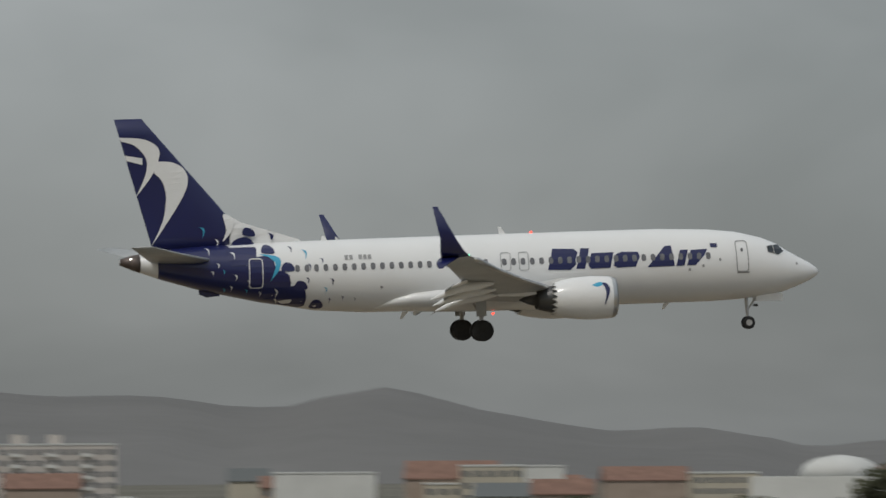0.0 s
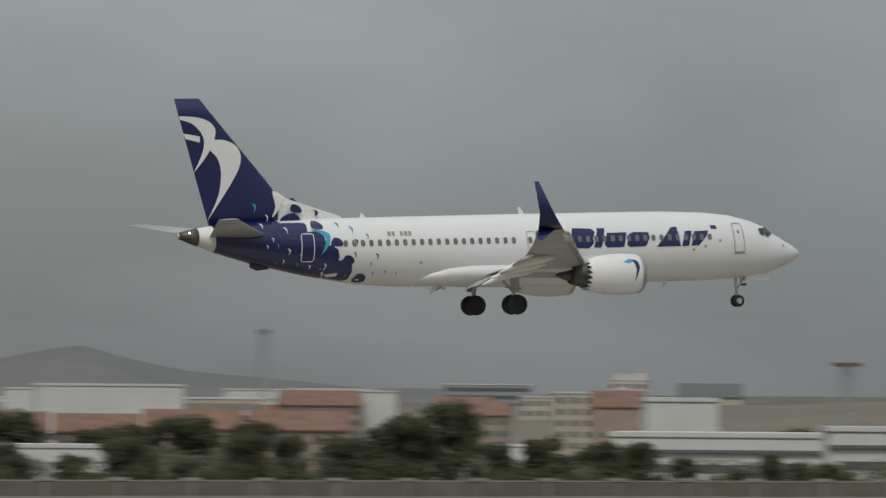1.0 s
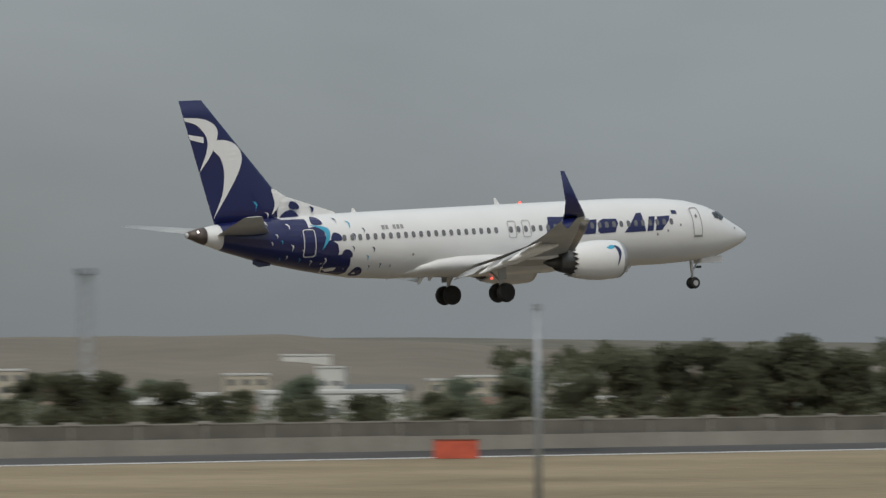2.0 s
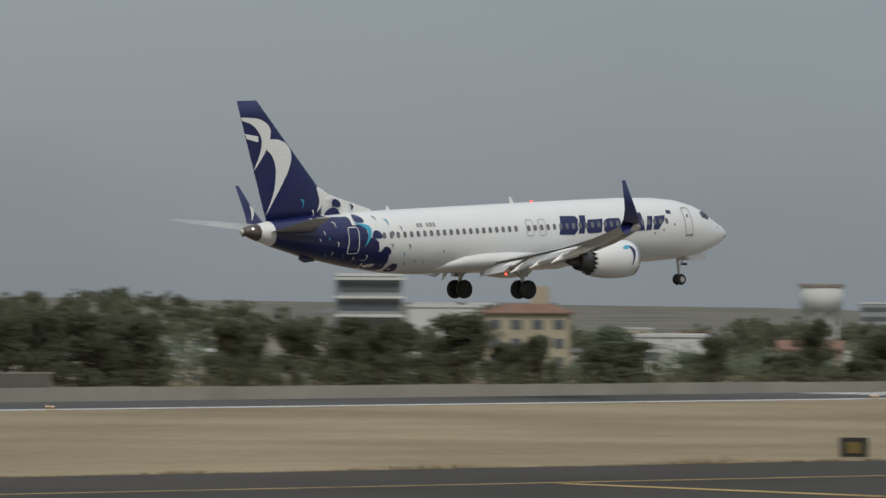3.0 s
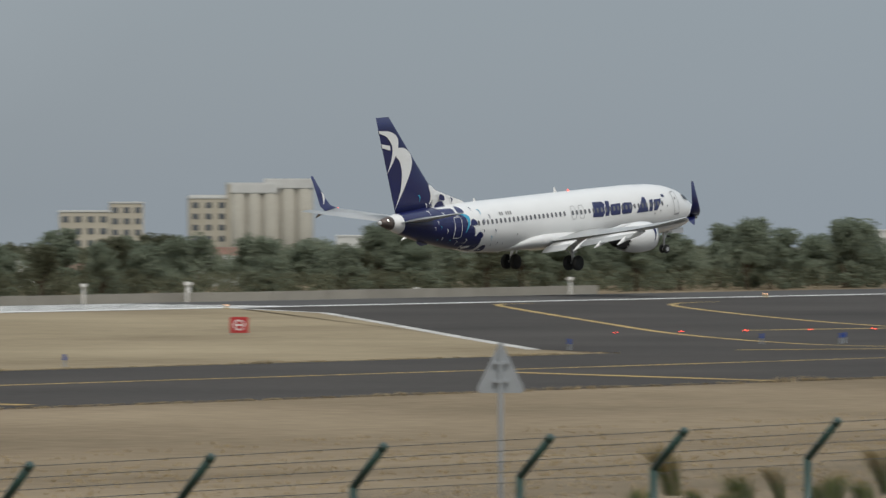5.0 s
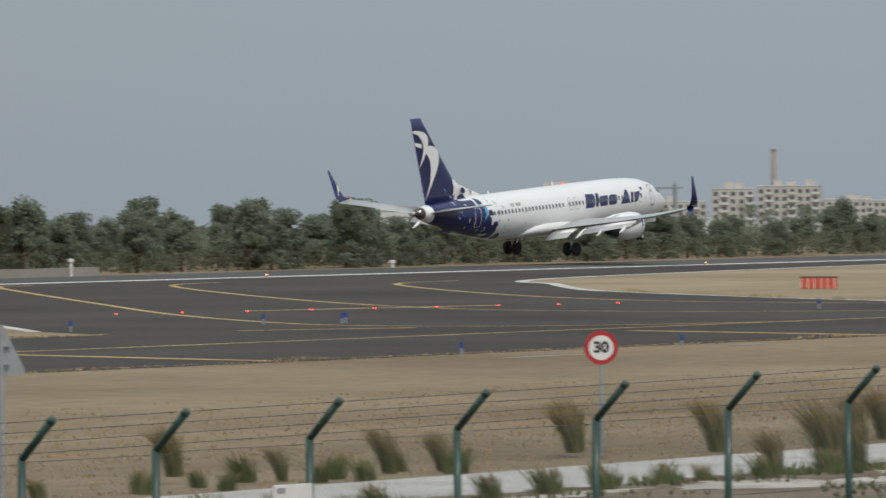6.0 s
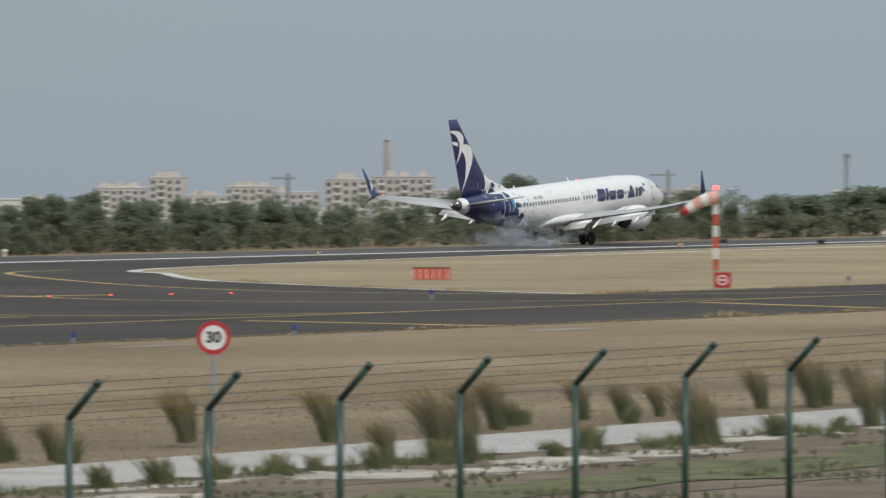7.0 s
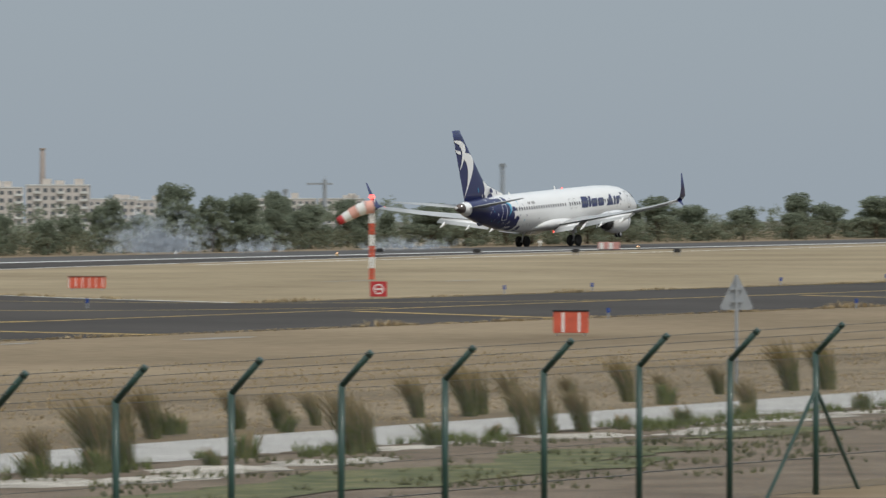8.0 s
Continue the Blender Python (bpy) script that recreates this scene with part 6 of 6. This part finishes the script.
# four barbed wires on the cranked arms, and the top edge
verts, faces = [], []
wire((0, 0, 0), (STEP, 0, 0), 0.005)
r = random.Random(4)
for k in range(22):
    x = STEP * k / 22
    a = r.uniform(0, 3.1)
    wire((x, -0.02 * math.cos(a), -0.02 * math.sin(a)), (x + 0.01, 0.02 * math.cos(a), 0.02 * math.sin(a)), 0.0035)
me = bpy.data.meshes.new("barbed_wire")
me.from_pydata(verts, [], faces)
me.materials.append(WIRE)
for i in range(N - 1):
    for u in (0.05, 0.36, 0.67, 0.97):
        share("barbed_wire", me, pose(X0 + STEP * i, FY - 0.5 * u - 0.05, BEND + (TIP - BEND) * u + 0.03 + rise(X0 + STEP * i), 0, -0.6, 0), fence)
for bx in (X0 + STEP * 5 + OFF[5], X0 + STEP * 17):
    for s in (-1, 1):
        part("brace", rod(bmesh.new(), (bx, FY, 3.80 + rise(bx)), (bx + s * 1.6, FY + 0.05, 1.95 + rise(bx)), 0.035, seg=10), FENCEGREEN, fence)
plate = part("notice_plate", box(bmesh.new(), 61.2, 61.95, 53.93, 53.96, 3.12, 3.5, 0.01), SIGNWHITE, fence, "pale notice plate with two lines of small print")
for z, x0, x1 in ((3.40, 61.25, 61.4), (3.22, 61.25, 61.9)):
    part("print_bar", box(bmesh.new(), x0, x1, 53.92, 53.93, z, z + 0.06), W_GREY, plate)


# road signs behind the fence
def ring_face(r0, r1, y, n=40):
    bm = bmesh.new()
    o = [bm.verts.new((r1 * math.cos(i * 2 * math.pi / n), y, r1 * math.sin(i * 2 * math.pi / n))) for i in range(n)]
    if r0 <= 0:
        bm.faces.new(o)
    else:
        q = [bm.verts.new((r0 * math.cos(i * 2 * math.pi / n), y, r0 * math.sin(i * 2 * math.pi / n))) for i in range(n)]
        for i in range(n):
            bm.faces.new((o[i], o[(i + 1) % n], q[(i + 1) % n], q[i]))
    return bm


sign = tagged(new("speed_limit_sign"), "round red-rimmed speed limit sign reading 30 on a grey pole", "road sign")
sign.matrix_basis = pose(105.9, 70.0, 1.95, 0, 0, -56.5)
CZ = 2.05
part("pole", rod(bmesh.new(), (0, 0.05, -0.3), (0, 0.05, CZ + 0.25), 0.045, seg=12), GALV, sign)
disc = part("disc", rod(bmesh.new(), (0, 0, CZ), (0, 0.03, CZ), 0.335, seg=40), RED, sign, "red-rimmed round plate")
face = part("face", ring_face(0, 0.245, -0.004), SIGNWHITE, sign)
face.location.z = CZ
cu = bpy.data.curves.new("numerals", "FONT")
cu.body, cu.size, cu.align_x, cu.align_y, cu.extrude, cu.offset = "30", 0.30, "CENTER", "CENTER", 0.002, 0.012
tmp = bpy.data.objects.new("numerals", cu)
scene.collection.objects.link(tmp)
me = bpy.data.meshes.new_from_object(tmp.evaluated_get(bpy.context.evaluated_depsgraph_get()))
bpy.data.objects.remove(tmp)
me.materials.clear()
me.materials.append(BLACK)
num = new("numerals", me)
num.parent = sign
num.matrix_basis = pose(0, -0.008, CZ, 90, 0, 0)

for x, y, az, cz in ((145.0, 69.9, 64.3, 2.42), (87.3, 70.2, 51.2, 2.42)):
    ob = tagged(new("triangular_sign"), "grey back of a triangular warning sign on its pole", "road sign", group="triangular warning signs")
    ob.matrix_basis = pose(x, y, 1.95, 0, 0, -az)
    part("pole", rod(bmesh.new(), (0, -0.05, -0.3), (0, -0.05, cz + 0.5), 0.045, seg=12), GALV, ob)
    bm = bmesh.new()
    pts = [(-0.40, -0.34), (-0.36, -0.38), (0.36, -0.38), (0.40, -0.34), (0.40, -0.28), (0.05, 0.44), (-0.05, 0.44), (-0.40, -0.28)]
    rings(bm, [[(px, yy, cz + pz) for px, pz in pts] for yy in (0.0, 0.03)])
    part("plate", bm, GALV, ob, "bare grey rear of the plate")
    for z in (-0.2, 0.12):
        part("clamp", box(bmesh.new(), -0.14, 0.14, -0.09, 0.0, cz + z, cz + z + 0.05, 0.005), GALV, ob)


# ---- tyre smoke ----
SMOKE = mat("tyre_smoke", (0.72, 0.80, 0.90), 1.0, vary=0.1, scale=0.5)
SMOKE.node_tree.nodes["Principled BSDF"].inputs["Alpha"].default_value = 0.085


def puff(seed, long, high, count):
    """A cloud of fine flecks, dense near its middle and ragged at the edge."""
    r = random.Random(seed)
    verts, faces = [], []
    while len(faces) < count:
        c = Vector((r.gauss(0, 0.42) * long, r.gauss(0, 1.1), abs(r.gauss(0.12, 0.36)) * high))
        wisp = noise.noise(Vector((c.x * 0.32 + seed, c.y * 0.3, c.z * 0.75))) + 0.5 * noise.noise(c * 1.3)
        if r.random() > 0.42 + 1.3 * wisp:
            continue
        q = Euler((r.uniform(-0.9, 0.9), r.uniform(-0.9, 0.9), r.uniform(0, 6.28))).to_matrix()
        s = r.uniform(0.12, 0.26)
        i0 = len(verts)
        verts += [tuple(c + q @ Vector(d)) for d in ((-s, 0, -s), (s, 0, -s), (s, 0, s), (-s, 0, s))]
        faces.append((i0, i0 + 1, i0 + 2, i0 + 3))
    me = bpy.data.meshes.new("tyre_smoke")
    me.from_pydata(verts, [], faces)
    me.materials.append(SMOKE)
    ob = tagged(new("tyre_smoke", me), "thin bluish puff of tyre smoke over the runway", "smoke", group="touchdown smoke")
    return ob


# each: touchdown time, where it is born along the runway, across it, its length, height, flecks
PUFFS = [(6.86, 498, 296, 9.0, 4.6, 1500), (6.95, 504, 300.5, 8.0, 2.6, 800), (7.15, 516, 296, 7.0, 1.4, 300), (7.55, 545, 297, 9.0, 1.2, 520)]
SMOKES = [puff(300 + i, *p[3:]) for i, p in enumerate(PUFFS)]


# ---- what moves ----
FLIGHT = [
    (0.00, pose(54.01, 298.16, 13.703, 1.549, -1.770, -1.300)),
    (0.50, pose(85.11, 298.16, 12.254, 0.764, -2.036, -0.249)),
    (1.00, pose(116.55, 298.16, 11.129, -0.100, -1.868, 1.698)),
    (1.50, pose(148.41, 298.16, 9.821, -1.210, -2.498, 1.089)),
    (1.60, pose(154.75, 298.16, 9.571, -1.281, -2.518, 1.148)),
    (1.70, pose(161.11, 298.16, 9.310, -1.301, -2.532, 1.191)),
    (1.90, pose(173.88, 298.16, 8.763, -1.215, -2.545, 1.240)),
    (2.10, pose(186.70, 298.16, 8.197, -1.007, -2.548, 1.245)),
    (2.30, pose(199.58, 298.16, 7.629, -0.732, -2.547, 1.221)),
    (2.50, pose(212.51, 298.16, 7.078, -0.443, -2.551, 1.178)),
    (2.80, pose(231.97, 298.16, 6.320, -0.104, -2.586, 1.106)),
    (3.00, pose(244.99, 298.16, 5.886, -0.020, -2.640, 1.070)),
    (3.50, pose(277.57, 298.16, 4.891, 0.000, -2.990, 0.940)),
    (4.00, pose(310.30, 298.16, 3.694, -0.080, -3.380, 1.070)),
    (4.20, pose(323.42, 298.16, 3.480, 0.010, -3.500, 1.000)),
    (4.40, pose(336.58, 298.16, 3.050, 0.110, -3.570, 0.920)),
    (4.80, pose(362.75, 298.16, 2.223, 0.500, -3.650, 0.580)),
    (5.20, pose(388.95, 298.16, 1.656, 0.880, -3.640, 0.340)),
    (5.50, pose(409.19, 298.16, 1.279, 1.050, -3.600, 0.380)),
    (6.00, pose(442.30, 298.16, 0.744, 1.110, -3.440, 0.850)),
    (6.50, pose(475.46, 298.16, 0.311, 0.470, -3.540, -0.460)),
    (7.00, pose(508.63, 298.16, 0.038, 0.390, -3.260, -0.110)),
    (7.50, pose(541.80, 298.16, -0.008, -1.180, -2.980, -1.150)),
    (8.00, pose(574.95, 298.16, -0.030, -1.570, -2.460, -0.720)),
]


def motions():
    walk(airliner, FLIGHT)
    for ob, (t0, x, y, long, high, count) in zip(SMOKES, PUFFS):
        # it rests below the runway until the tyres touch, then rises and drifts back
        walk(ob, [(0.0, pose(x, y, -2.2 * high)), (t0 - 0.15, pose(x, y, -2.2 * high)), (t0, pose(x, y, -0.7 * high)), (t0 + 0.35, pose(x - 0.5, y + 0.2, 0.03)), (8.0, pose(x - 0.5 - 1.5 * (8.0 - t0), y + 0.6, 0.03 + 0.35 * max(0, 7.65 - t0)))])


motions()
